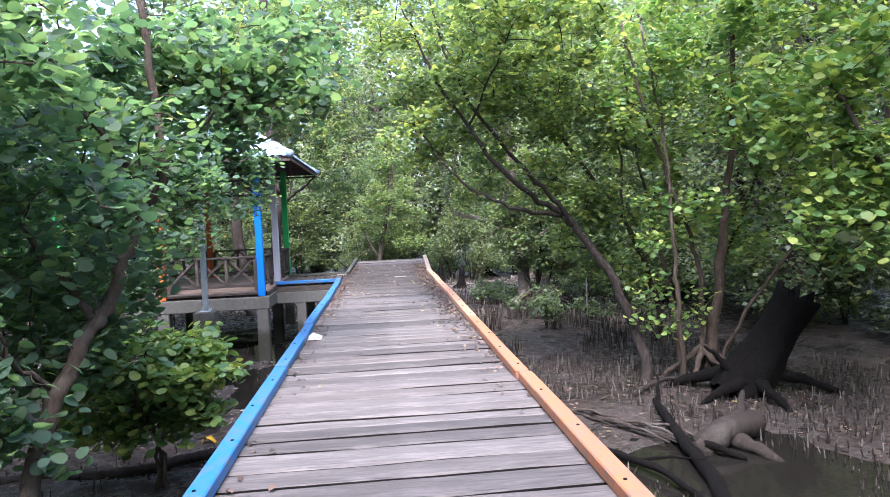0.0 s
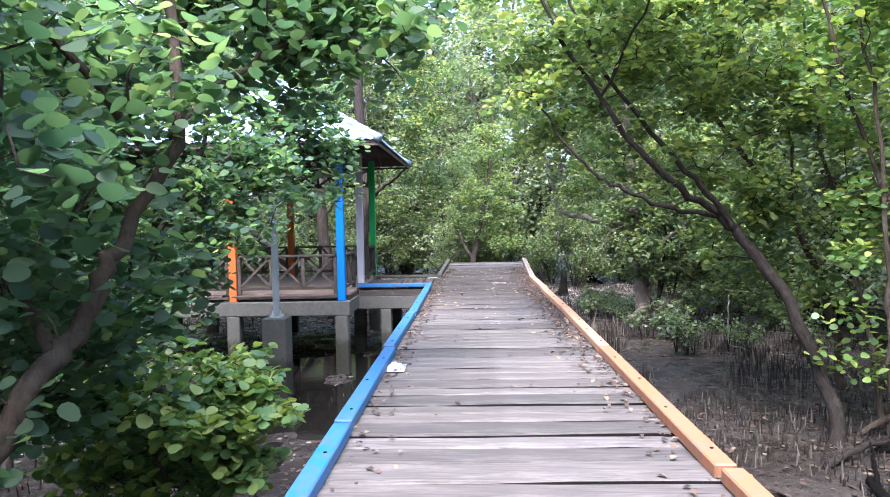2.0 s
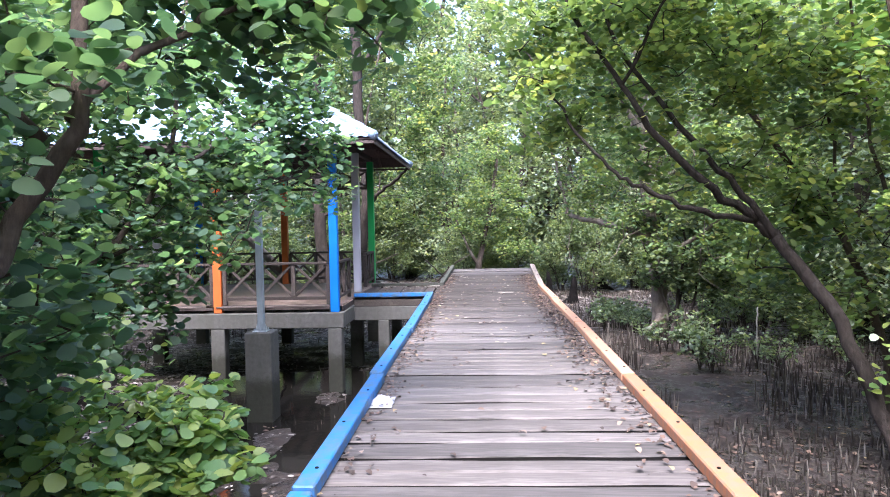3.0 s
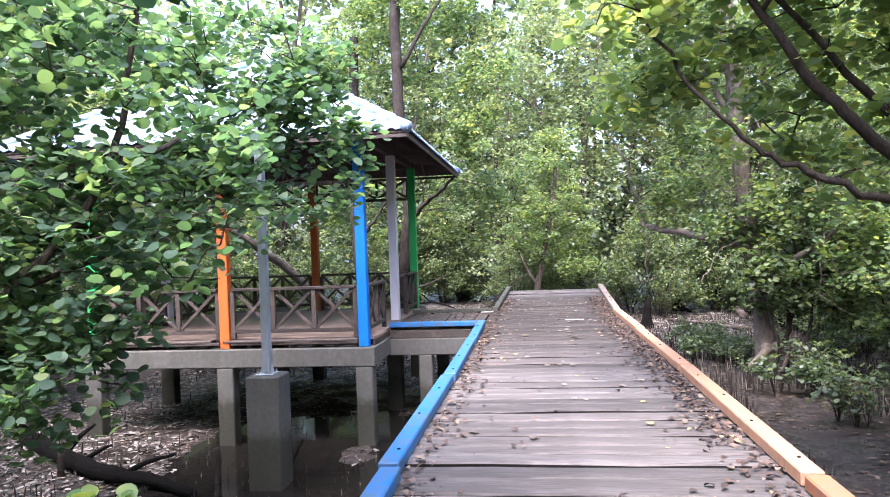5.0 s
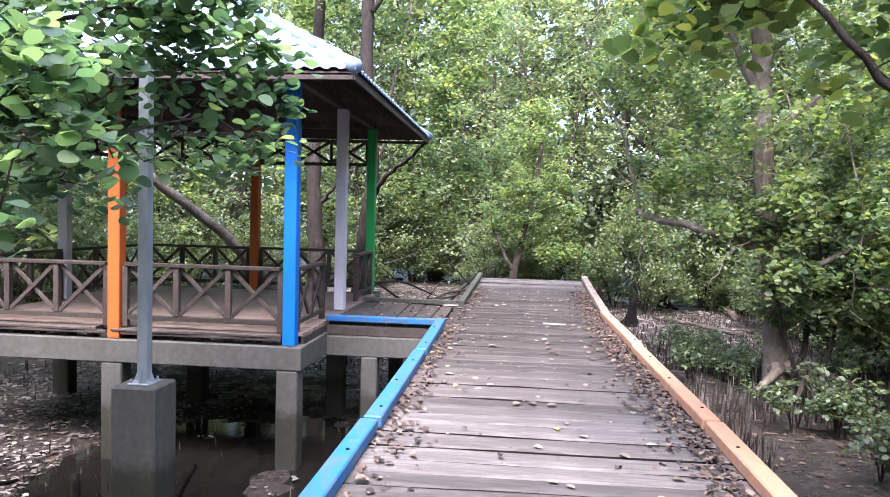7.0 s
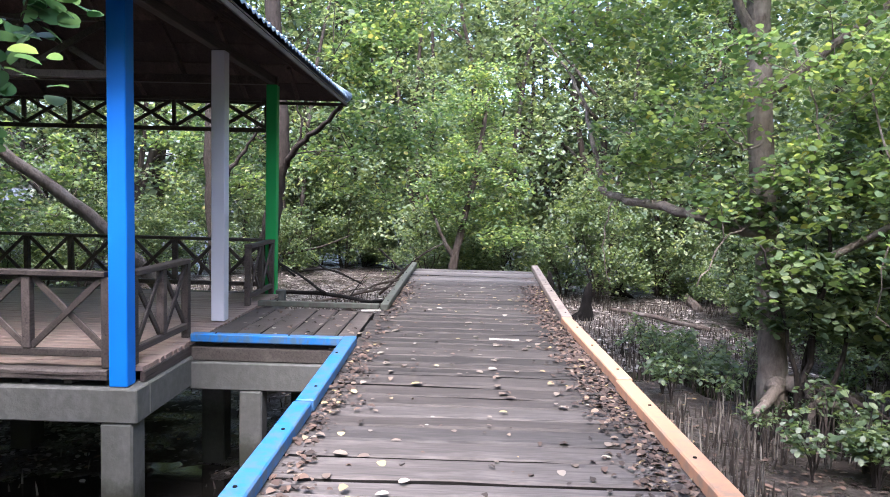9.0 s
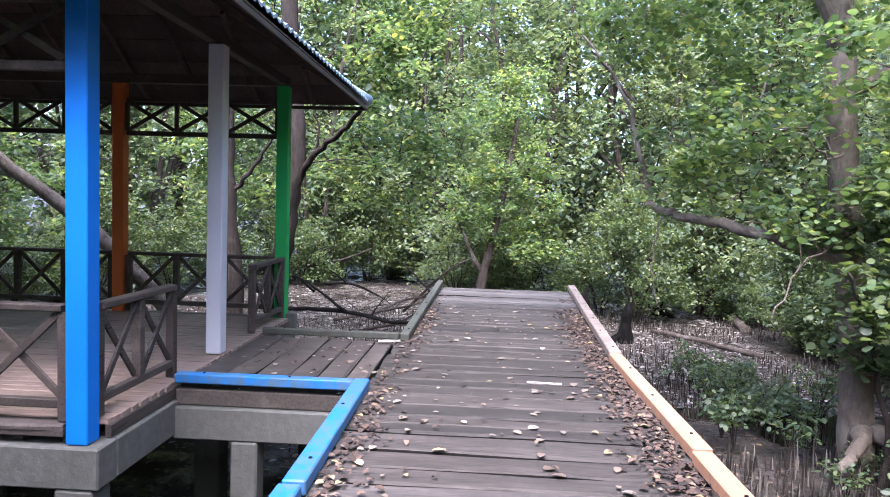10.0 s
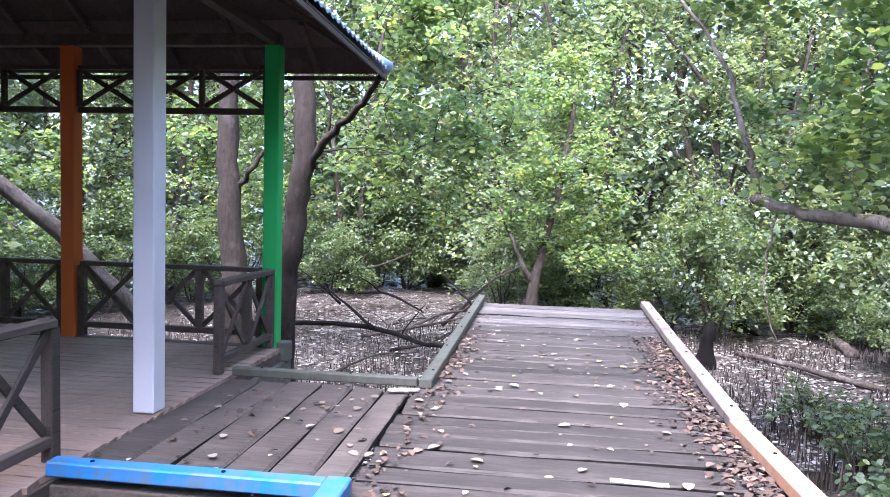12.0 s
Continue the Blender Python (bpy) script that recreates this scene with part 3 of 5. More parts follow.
def railing(a, b, panels, z0=0.0, name="railing", low=0.12, high=0.76, cap=True, label="dark brown cross-braced railing"):
    """A railing from a to b on the plan: caps, bottom rail, uprights, and a crossed pair in each panel."""
    a, b = Vector((*a, z0)), Vector((*b, z0))
    up = Vector((0, 0, 1))
    side = (b - a).normalized().cross(up)
    root = part(name, Shape().add(*beam(a + up * high, b + up * high, 0.1 if cap else 0.06, 0.045, 0.006)), M_RAIL, pavilion, label)
    part("bottom_rail", Shape().add(*beam(a + up * low, b + up * low, 0.055, 0.06, 0.005)), M_RAIL, root)
    for i in range(panels + 1):
        p = a.lerp(b, i / panels)
        end = i in (0, panels) and cap
        part("upright", Shape().add(*beam(p + up * (0.004 if end else low + 0.032), p + up * (high - 0.024), 0.07 if cap else 0.05, 0.07 if cap else 0.05, 0.005, side)), M_RAIL, root)
        if i < panels:
            q = a.lerp(b, (i + 1) / panels)
            m = 0.035 * (q - p).normalized()
            lo, hi = up * (low + 0.045), up * (high - 0.035)
            part("brace", Shape().add(*beam(p + m + lo + side * 0.012, q - m + hi + side * 0.012, 0.022, 0.05, 0.004, side.cross(q - p))), M_RAIL, root)
            part("brace", Shape().add(*beam(p + m + hi - side * 0.012, q - m + lo - side * 0.012, 0.022, 0.05, 0.004, side.cross(q - p))), M_RAIL, root)
    return root


def pavilion_frame():
    # concrete ring of beams on piers
    for y in PY:
        part("ring_beam", Shape().add(*chamfer_box((-7.36, y - 0.12, -0.42), (-2.66, y + 0.12, -0.14), 0.012)), M_CONCRETE, pavilion)
    for x in PX:
        for y0, y1 in ((14.545, 16.495), (16.745, 18.795)):
            part("ring_beam", Shape().add(*chamfer_box((x - 0.12 - 0.05 * (x == PX[0]), y0, -0.418), (x + 0.12 + 0.05 * (x == PX[0]), y1, -0.142), 0.012)), M_CONCRETE, pavilion)
    for x in PX:
        for y in PY:
            part("pier", Shape().add(*chamfer_box((x - 0.13, y - 0.118, -2.0), (x + 0.13, y + 0.118, -0.424), 0.015)), M_CONCRETE, pavilion)
    paints = {(0, 0): M_BLUE, (0, 1): M_WHITE, (0, 2): M_GREEN, (1, 0): M_ORANGE, (1, 2): M_ORANGE, (2, 0): M_GREEN, (2, 1): M_WHITE, (2, 2): M_BLUE}
    tones = {M_BLUE: "bright blue painted post", M_WHITE: "white painted post", M_GREEN: "green painted post", M_ORANGE: "orange painted post"}
    for (i, j), mat in paints.items():
        x, y = PX[i] + (0.035 if (i, j) == (0, 1) else 0), PY[j]
        base = 0.004 if (i, j) in ((0, 1), (2, 1)) else -0.136
        part("post", Shape().add(*chamfer_box((x - PS / 2, y - PS / 2, base), (x + PS / 2, y + PS / 2, 2.97), 0.008)), mat, pavilion, tones[mat])
    part("post_foot", Shape().add(*chamfer_box((PX[0] + 0.08, PY[2] - 0.07, -0.136), (PX[0] + 0.2, PY[2] + 0.07, 0.05), 0.008)), M_CONCRETE, pavilion, "small concrete block at the foot of the green post")
    # floor edge boards and joist ends
    for y in (14.37, 18.97):
        for x0, x1 in ((-7.08, -5.09), (-4.91, -2.92)):
            part("edge_board", Shape().add(*chamfer_box((x0, y - 0.03, -0.085), (x1, y + 0.03, -0.042), 0.006)), M_RAIL, pavilion)
    for k in range(13):
        x = -7.04 + k * 0.343
        part("floor_joist", Shape().add(*chamfer_box((x - 0.035, 14.40, -0.138), (x + 0.035, 18.96, -0.088), 0.006)), M_JOIST, pavilion)
    for y0, y1 in ((14.52, 16.53), (16.71, 18.82)):
        part("edge_board", Shape().add(*chamfer_box((-2.735, y0, -0.138), (-2.69, y1, -0.045), 0.006)), M_RAIL, pavilion)
    # railings
    for j in (0, 2):
        for x0, x1 in ((-7.05, -5.12), (-4.88, -2.95)):
            railing((x0, PY[j]), (x1, PY[j]), 3)
    for y0, y1 in ((14.54, 16.5), (16.74, 18.8)):
        railing((PX[2], y0), (PX[2], y1), 3)
    railing((-2.80, 14.54), (-2.80, 15.66), 2)
    railing((-2.80, 17.68), (-2.80, 18.8), 2)
    # crossed frieze under the eaves
    for j in (0, 2):
        for x0, x1 in ((-7.08, -5.09), (-4.91, -2.92)):
            railing((x0, PY[j]), (x1, PY[j]), 3, 2.3, "frieze", 0.03, 0.46, False, "dark crossed frieze under the eaves")
    for i in (2,):
        for y0, y1 in ((14.51, 16.53), (16.71, 18.83)):
            railing((PX[i], y0), (PX[i], y1), 3, 2.3, "frieze", 0.03, 0.46, False, "dark crossed frieze under the eaves")
    # wall plates
    for y in (PY[0], PY[2]):
        part("wall_plate", Shape().add(*chamfer_box((-7.24, y - 0.05, 2.975), (-2.76, y + 0.05, 3.09), 0.006)), M_RAIL, pavilion)
    for x in (PX[0], PX[2]):
        part("wall_plate", Shape().add(*chamfer_box((x - 0.05, 14.475, 2.977), (x + 0.05, 18.865, 3.088), 0.006)), M_RAIL, pavilion)


RC, RH, EAVE, APEX = Vector((-5.1, 16.81, 0)), 3.18, 2.885, 4.85


def pavilion_roof():
    """A hip roof of four tiled faces: waves along the eave and a step at each course."""
    roof = None
    slope = (APEX - EAVE) / RH
    for q in range(4):
        turn = Matrix.Rotation(q * math.pi / 2, 3, "Z")
        s = Shape()
        nu, courses = 150, 10
        rows = []
        for c in range(courses):
            rows += [(c / courses, 0.045), ((c + 0.96) / courses, 0.004)]
        rows.append((0.995, 0.004))
        verts, faces = [], []
        for k, lift in rows:
            half = RH * (1 - k)
            for i in range(nu + 1):
                u = -half + 2 * half * i / nu
                wave = 0.016 * math.cos(2 * math.pi * u / 0.155) * min(1, half)
                verts.append(RC + turn @ Vector((u, -half, 0)) + Vector((0, 0, EAVE + 0.05 + slope * RH * k + lift + wave)))
        for r in range(len(rows) - 1):
            faces += [(r * (nu + 1) + i, r * (nu + 1) + i + 1, (r + 1) * (nu + 1) + i + 1, (r + 1) * (nu + 1) + i) for i in range(nu)]
        n = len(verts)
        low = [v - Vector((0, 0, 0.03)) for v in verts[:nu + 1]]
        faces += [(i + 1, i, n + i, n + i + 1) for i in range(nu)]
        s.add(verts + low, faces)
        if roof is None:
            roof = part("roof", s, M_ROOF, pavilion, "pale blue pressed-metal tile roof")
        else:
            part("tile_face", s, M_ROOF, roof)
        # boards under the tiles
        for r in range(9):
            h0, h1 = RH - 0.03 - r * 0.345, RH - 0.03 - (r + 1) * 0.345 + 0.012
            zz = lambda h: EAVE + slope * (RH - h)
            b = []
            for h, e in ((h0, h0 - 0.004), (h1, h1)):
                b += [(-e, -h, zz(h)), (e, -h, zz(h)), (-e, -h, zz(h) + 0.018), (e, -h, zz(h) + 0.018)]
            b = [RC + turn @ Vector(p) for p in b]
            part("soffit_board", Shape().add(b, [(0, 1, 5, 4), (2, 6, 7, 3), (0, 2, 3, 1), (4, 5, 7, 6), (0, 4, 6, 2), (1, 3, 7, 5)]), M_SOFFIT, roof)
        a = RC + turn @ Vector((-RH + 0.03, -RH + 0.02, EAVE - 0.03))
        b = RC + turn @ Vector((RH - 0.03, -RH + 0.02, EAVE - 0.03))
        part("fascia", Shape().add(*beam(a, b, 0.02, 0.05, 0.004)), M_RAIL, roof)
        # hip caps
        p0, p1 = RC + turn @ Vector((RH, -RH, EAVE + 0.08)), RC + Vector((0, 0, APEX + 0.09))
        for k in range(12):
            a, b = p0.lerp(p1, k / 12), p0.lerp(p1, (k + 1.12) / 12) 
            part("hip_cap", Shape().add(*tube((a, b), (0.085, 0.062), 8)), M_ROOF, roof, smooth=True)
        for k in range(7):
            x = -2.4 + 0.8 * k
            r0, r1 = RC + turn @ Vector((x, -RH + 0.1, EAVE - 0.03 + slope * 0.1)), RC + turn @ Vector((x, -abs(x) - 0.08, EAVE - 0.03 + slope * (RH - abs(x) - 0.08)))
            part("rafter", Shape().add(*beam(r0, r1, 0.05, 0.055, 0.004)), M_SOFFIT, roof)
    part("finial", Shape().add(*tube(((RC.x, RC.y, APEX + 0.02), (RC.x, RC.y, APEX + 0.16), (RC.x, RC.y, APEX + 0.3)), (0.14, 0.1, 0.03), 10)), M_ROOF, roof)


def pavilion_floor():
    rng = random.Random(3)
    x0, x1 = FLOOR_X
    me = {w: board(w, x1 - x0, 0.038, rng, 0.003).mesh("floor_board", M_FLOOR) for w in (0.12, 0.135, 0.15)}
    side = {w: board(w, 2.0, 0.038, rng).mesh("floor_board", M_RAIL) for w in (0.12, 0.135, 0.15)}
    y = FLOOR_Y[0] + 0.2
    while y < FLOOR_Y[1] - 0.3:
        w = rng.choice((0.12, 0.135, 0.15))
        ob = child("floor_board", me[w], pavilion)
        ob.matrix_basis = pose((x0 + x1) / 2, y + w / 2, -0.004 + rng.uniform(-0.0015, 0.0015), 0, 0, 0)
        y += w + 0.004
    for yy in (FLOOR_Y[0] + 0.1, FLOOR_Y[1] - 0.1):
        for a, b in ((-7.34, -5.22), (-5.04, -2.92)):
            ob = child("floor_board", side[0.15], pavilion)
            ob.matrix_basis = pose((a + b) / 2, yy, -0.004) @ Matrix.Diagonal(((b - a) / 2, 1.2, 1, 1))


pavilion_frame()
pavilion_roof()


# ---- lamp post ----
def lamp_post():
    x, y = -3.64, 12.62
    ob = thing("lamp_post", (x, y, -1.6), "grey steel lamp post on a concrete footing", "lamp post")
    part("footing", Shape().add(*chamfer_box((x - 0.21, y - 0.21, -2.0), (x + 0.21, y + 0.21, -0.2), 0.015)), M_CONCRETE, ob)
    part("base_plate", Shape().add(*chamfer_box((x - 0.11, y - 0.11, -0.199), (x + 0.11, y + 0.11, -0.184), 0.003)), M_STEEL, ob)
    part("pole", Shape().add(*chamfer_box((x - 0.05, y - 0.05, -0.183), (x + 0.05, y + 0.05, 3.45), 0.008)), M_STEEL, ob)
    for dx, dy in ((1, 0), (-1, 0), (0, 1), (0, -1)):
        a = Vector((x + dx * 0.052, y + dy * 0.052, -0.182))
        o = Vector((dx, dy, 0))
        t = Vector((-dy, dx, 0)) * 0.004
        p = [a, a + o * 0.05, a + Vector((0, 0, 0.14))]
        part("gusset", Shape().add([q - t for q in p] + [q + t for q in p], [(0, 1, 2), (3, 5, 4), (0, 3, 4, 1), (1, 4, 5, 2), (2, 5, 3, 0)]), M_STEEL, ob)
    for dx in (-1, 1):
        for dy in (-1, 1):
            part("bolt", Shape().add(*tube(((x + dx * 0.085, y + dy * 0.085, -0.185), (x + dx * 0.085, y + dy * 0.085, -0.15)), (0.012, 0.012), 6)), M_STEEL, ob)


lamp_post()


# ---- trees beside the walk ----
def lean_tree():
    fork = (3.0, 9.95, 1.42)
    limbs = [(((3.89, 8.74, -1.25), (3.98, 9.07, -0.75), (3.7, 9.5, 0.3), (3.28, 9.85, 1.1), fork), 0.095, 0.066),
             ((fork, (2.27, 9.6, 1.87), (1.75, 9.5, 2.39), (1.39, 9.5, 2.92), (0.8, 9.6, 3.9), (0.4, 9.8, 5.0)), 0.058, 0.016),
             ((fork, (2.11, 9.5, 1.56), (1.6, 9.5, 1.81), (1.25, 9.5, 2.05), (0.83, 9.5, 2.54), (0.4, 9.6, 3.3)), 0.038, 0.01),
             (((3.2, 9.88, 1.2), (2.8, 9.85, 1.72), (2.33, 9.8, 2.22), (1.7, 9.8, 3.0), (1.2, 10.0, 4.0), (0.9, 10.2, 5.2)), 0.05, 0.014),
             (((1.39, 9.5, 2.92), (1.7, 9.0, 3.6), (2.0, 8.3, 4.3)), 0.022, 0.01)]
    blobs = [((1.5, 9.7, 4.3), (1.9, 1.4, 1.3)), ((2.9, 10.4, 3.5), (1.7, 1.5, 1.7)), ((0.8, 9.8, 3.4), (0.9, 0.8, 0.7)), ((1.3, 10.0, 2.4), (1.0, 0.4, 0.5)), ((0.5, 9.5, 2.8), (0.5, 0.5, 0.4)), ((2.2, 8.0, 4.4), (1.3, 1.2, 0.9)), ((4.0, 10.2, 1.5), (1.2, 0.9, 1.3)), ((2.3, 10.2, 1.9), (0.8, 0.4, 0.5))]
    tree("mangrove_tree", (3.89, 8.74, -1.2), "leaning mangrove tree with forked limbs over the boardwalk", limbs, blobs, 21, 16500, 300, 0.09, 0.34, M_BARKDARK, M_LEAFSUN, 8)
    limbs = [(((5.1, 11.0, -1.0), (4.93, 11.0, 0.04), (4.36, 11.0, 1.43), (3.73, 11.0, 2.23), (3.0, 11.1, 3.4), (2.5, 11.2, 4.6)), 0.075, 0.025),
             (((4.4, 11.0, 1.35), (4.5, 11.3, 2.4), (4.4, 11.5, 3.8)), 0.035, 0.012)]
    tree("mangrove_tree", (5.1, 11.0, -0.9), "slender leaning mangrove tree with brown bark", limbs, [((3.0, 11.2, 4.0), (1.2, 0.9, 1.0)), ((4.5, 11.5, 3.4), (1.1, 0.9, 1.0)), ((4.0, 11.3, 0.9), (0.6, 0.5, 0.5))], 24, 5200, 110, 0.09, 0.36, M_BARKBROWN, M_LEAF, 8)


def stem_tree():
    limbs = [(((4.95, 8.91, -1.3), (5.18, 9.02, -0.24), (5.35, 9.02, 1.07), (5.45, 9.02, 1.78), (5.62, 9.13, 3.4), (5.73, 9.36, 5.42)), 0.105, 0.03),
             (((4.93, 9.06, -1.3), (4.97, 9.02, -0.18), (4.95, 9.02, 0.42), (4.72, 9.02, 1.22), (4.27, 9.24, 2.73), (3.94, 9.47, 4.52)), 0.06, 0.02),
             (((4.46, 8.62, -1.3), (4.37, 8.57, -0.01), (4.35, 8.57, 0.74), (4.27, 8.68, 2.51), (4.05, 8.91, 4.3)), 0.05, 0.016),
             (((5.06, 9.13, -1.3), (5.51, 9.47, 0.27), (6.29, 9.8, 1.84), (7.07, 10.14, 3.85)), 0.045, 0.015),
             (((4.72, 9.24, -1.3), (4.67, 9.69, 0.38), (4.5, 10.36, 2.28), (4.39, 10.81, 4.75)), 0.05, 0.016),
             (((5.06, 9.02, -1.3), (5.84, 8.91, 0.04), (6.74, 8.8, 1.16), (7.63, 8.57, 2.73)), 0.04, 0.014)]
    for a in range(7):
        limbs.append((((4.93, 8.96, -0.75), (4.93 + 0.4 * math.cos(a), 8.96 + 0.4 * math.sin(a), -1.02), (4.93 + 0.8 * math.cos(a), 8.96 + 0.8 * math.sin(a), -1.35)), 0.065, 0.025))
    blobs = [((5.51, 9.47, 3.63), (2.35, 1.68, 1.79)), ((4.5, 8.91, 1.33), (0.78, 0.5, 0.56)), ((7.07, 8.91, 2.4), (1.46, 1.12, 1.34)), ((6.07, 8.12, 4.75), (2.02, 1.46, 1.12)), ((4.39, 9.02, -0.07), (0.5, 0.39, 0.56)), ((5.95, 9.58, 0.94), (0.78, 0.67, 0.67))]
    tree("mangrove_tree", (4.95, 8.91, -1.19), "mangrove tree with several thin upright brown stems", limbs, blobs, 22, 14500, 300, 0.095, 0.38, M_BARKBROWN, M_LEAFFRESH, 8)


def big_tree():
    """The thick pale trunk east of the walk, with a low limb that reaches over the mud."""
    limbs = [(((3.9, 17.65, -1.0), (3.82, 17.7, 0.2), (3.7, 17.8, 1.6), (3.58, 17.9, 3.4), (3.5, 18.1, 5.6), (3.6, 18.3, 8)), 0.2, 0.13),
             (((3.8, 17.6, 1.0), (3.3, 18.0, 1.2), (2.83, 18.5, 1.36), (2.35, 19.7, 1.5), (2.15, 20.3, 1.62)), 0.085, 0.055),
             (((2.16, 20.3, 1.6), (2.08, 20.35, 2.1), (1.95, 20.5, 2.8), (1.7, 20.8, 3.5), (1.2, 21, 4.2)), 0.055, 0.016),
             (((2.0, 20.4, 2.65), (2.6, 20.2, 2.5), (3.1, 20.0, 2.2)), 0.03, 0.012),
             (((3.65, 17.8, 2.8), (4.8, 17.4, 3.8), (5.8, 17.0, 4.8)), 0.08, 0.02),
             (((3.6, 17.9, 3.2), (3.0, 17.5, 4.2), (2.3, 17.2, 5.4), (1.0, 16.5, 6.8)), 0.08, 0.02),
             (((3.9, 17.4, 0.6), (4.9, 16.8, 1.4), (5.6, 16.2, 2.4)), 0.06, 0.015),
             (((3.9, 17.6, -0.75), (4.2, 17.3, -0.82), (4.6, 17.0, -1.0)), 0.12, 0.04),
             (((3.9, 17.6, -0.75), (3.7, 17.25, -0.82), (3.4, 17.0, -1.0)), 0.12, 0.04),
             (((3.9, 17.7, -0.75), (4.4, 17.8, -0.82), (5.1, 17.8, -1.0)), 0.12, 0.04)]
    for pts in (((3.75, 17.4, 3.4), (3.95, 17.1, 2.4), (3.85, 17.05, 1.4), (4.0, 17.1, 0.4)), ((3.5, 17.5, 2.2), (3.1, 17.0, 2.1), (2.7, 16.8, 2.3)), ((4.4, 16.9, 2.9), (4.5, 16.5, 1.6), (4.35, 16.4, 0.3)),
                ((2.3, 19.9, 1.6), (2.1, 19.7, 0.9), (2.2, 19.5, 0.2)), ((3.6, 17.6, 1.3), (3.0, 17.2, 1.0), (2.6, 16.9, 0.5))):
        limbs.append((pts, 0.016, 0.007))
    # the crown blob at z 7.7 is unseen, added to shade the deck
    blobs = [((3.0, 19.6, 2.6), (1.1, 1.2, 0.9)), ((2.6, 19.4, 4.4), (1.6, 1.6, 1.2)), ((5.4, 17.0, 3.0), (1.8, 1.7, 2.2)), ((3.6, 17.8, 5.8), (2.6, 2.4, 1.7)), ((5.3, 15.8, 1.1), (1.1, 1.2, 1.4)), ((5.4, 17.6, 0.6), (1.0, 1.2, 1.0)), ((0.4, 15.6, 7.7), (2.6, 4.0, 1.1)), ((3.7, 16.8, 0.5), (0.6, 0.5, 0.7)), ((3.4, 17.0, 1.9), (0.6, 0.4, 0.5)), ((3.3, 16.9, 3.0), (0.7, 0.5, 0.6)), ((3.2, 17.9, 1.45), (0.55, 0.5, 0.35)), ((2.6, 19.3, 1.9), (0.6, 0.6, 0.4)), ((3.7, 16.8, 1.1), (0.6, 0.4, 0.5)), ((3.15, 17.4, 1.5), (0.65, 0.5, 0.5)), ((2.9, 17.6, 2.6), (0.7, 0.5, 0.6))]
    tree("mangrove_tree", (3.9, 17.65, -0.9), "large mangrove tree with thick pale trunk and crooked low limb", limbs, blobs, 23, 36000, 520, 0.085, 0.4, M_BARKPALE, M_LEAF, 8)


def broad_trees():
    limbs = [(((-2.75, 3.3, -1.0), (-2.62, 3.8, 0.1), (-2.51, 4.1, 0.58), (-2.38, 4.4, 0.88), (-2.32, 4.65, 1.21), (-2.28, 4.85, 1.45), (-2.05, 5.1, 2.15), (-2.2, 5.3, 3.2), (-2.3, 5.3, 4.2)), 0.085, 0.03),
             (((-2.1, 5.05, 2.0), (-1.8, 5.7, 2.6), (-1.4, 6.2, 2.9), (-1.0, 6.6, 2.85)), 0.026, 0.01),
             (((-2.45, 4.3, 0.8), (-3.3, 5.0, 1.6), (-4.0, 5.7, 2.6)), 0.04, 0.012),
             (((-2.6, 3.9, 0.3), (-2.7, 3.5, 0.6), (-2.5, 3.0, 0.9)), 0.03, 0.01),
             (((-2.2, 5.0, 1.9), (-2.6, 4.3, 2.8), (-2.6, 3.7, 3.7)), 0.035, 0.012)]
    blobs = [((-2.95, 3.6, 0.35), (0.7, 0.7, 0.8)), ((-2.9, 4.9, 1.6), (0.8, 1.1, 1.4)), ((-2.3, 5.4, 3.2), (1.0, 0.9, 0.6)), ((-1.6, 6.2, 3.1), (1.1, 0.9, 0.7)), ((-1.3, 6.9, 3.5), (0.9, 0.7, 0.6)), ((-2.2, 6.6, 3.1), (1.2, 0.9, 0.7)), ((-1.0, 6.7, 2.64), (0.35, 0.4, 0.24)), ((-1.3, 6.0, 2.84), (0.5, 0.5, 0.32)), ((-3.9, 5.4, 1.6), (1.1, 1.2, 1.8)), ((-2.6, 3.4, 2.7), (0.8, 0.9, 0.7)),
             ((-3.6, 3.6, 2.4), (0.9, 1.0, 1.2)), ((-3.3, 5.9, 0.6), (0.8, 0.8, 0.9)), ((-1.95, 4.5, 2.15), (0.4, 0.5, 0.5)), ((-2.2, 3.9, 1.7), (0.4, 0.5, 0.45))]
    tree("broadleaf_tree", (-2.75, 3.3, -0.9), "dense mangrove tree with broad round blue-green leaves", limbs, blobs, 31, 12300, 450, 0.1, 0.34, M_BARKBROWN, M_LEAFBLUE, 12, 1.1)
    limbs = [(((-5.6, 8.6, -1.0), (-5.1, 8.9, 0.3), (-4.4, 9.4, 1.2), (-3.9, 9.8, 2.0), (-3.7, 10.0, 3.2), (-3.6, 10.1, 4.4)), 0.075, 0.02),
             (((-4.5, 9.4, 1.1), (-3.9, 10.4, 1.5), (-3.3, 11.4, 1.95), (-2.5, 12.1, 2.3)), 0.03, 0.008),
             (((-3.9, 9.8, 2.0), (-3.5, 10.8, 2.6), (-3.0, 11.6, 2.95), (-2.4, 12.1, 2.9)), 0.03, 0.008),
             (((-5.2, 8.9, 0.2), (-5.6, 9.6, 1.4), (-5.8, 10.4, 2.6)), 0.05, 0.012)]
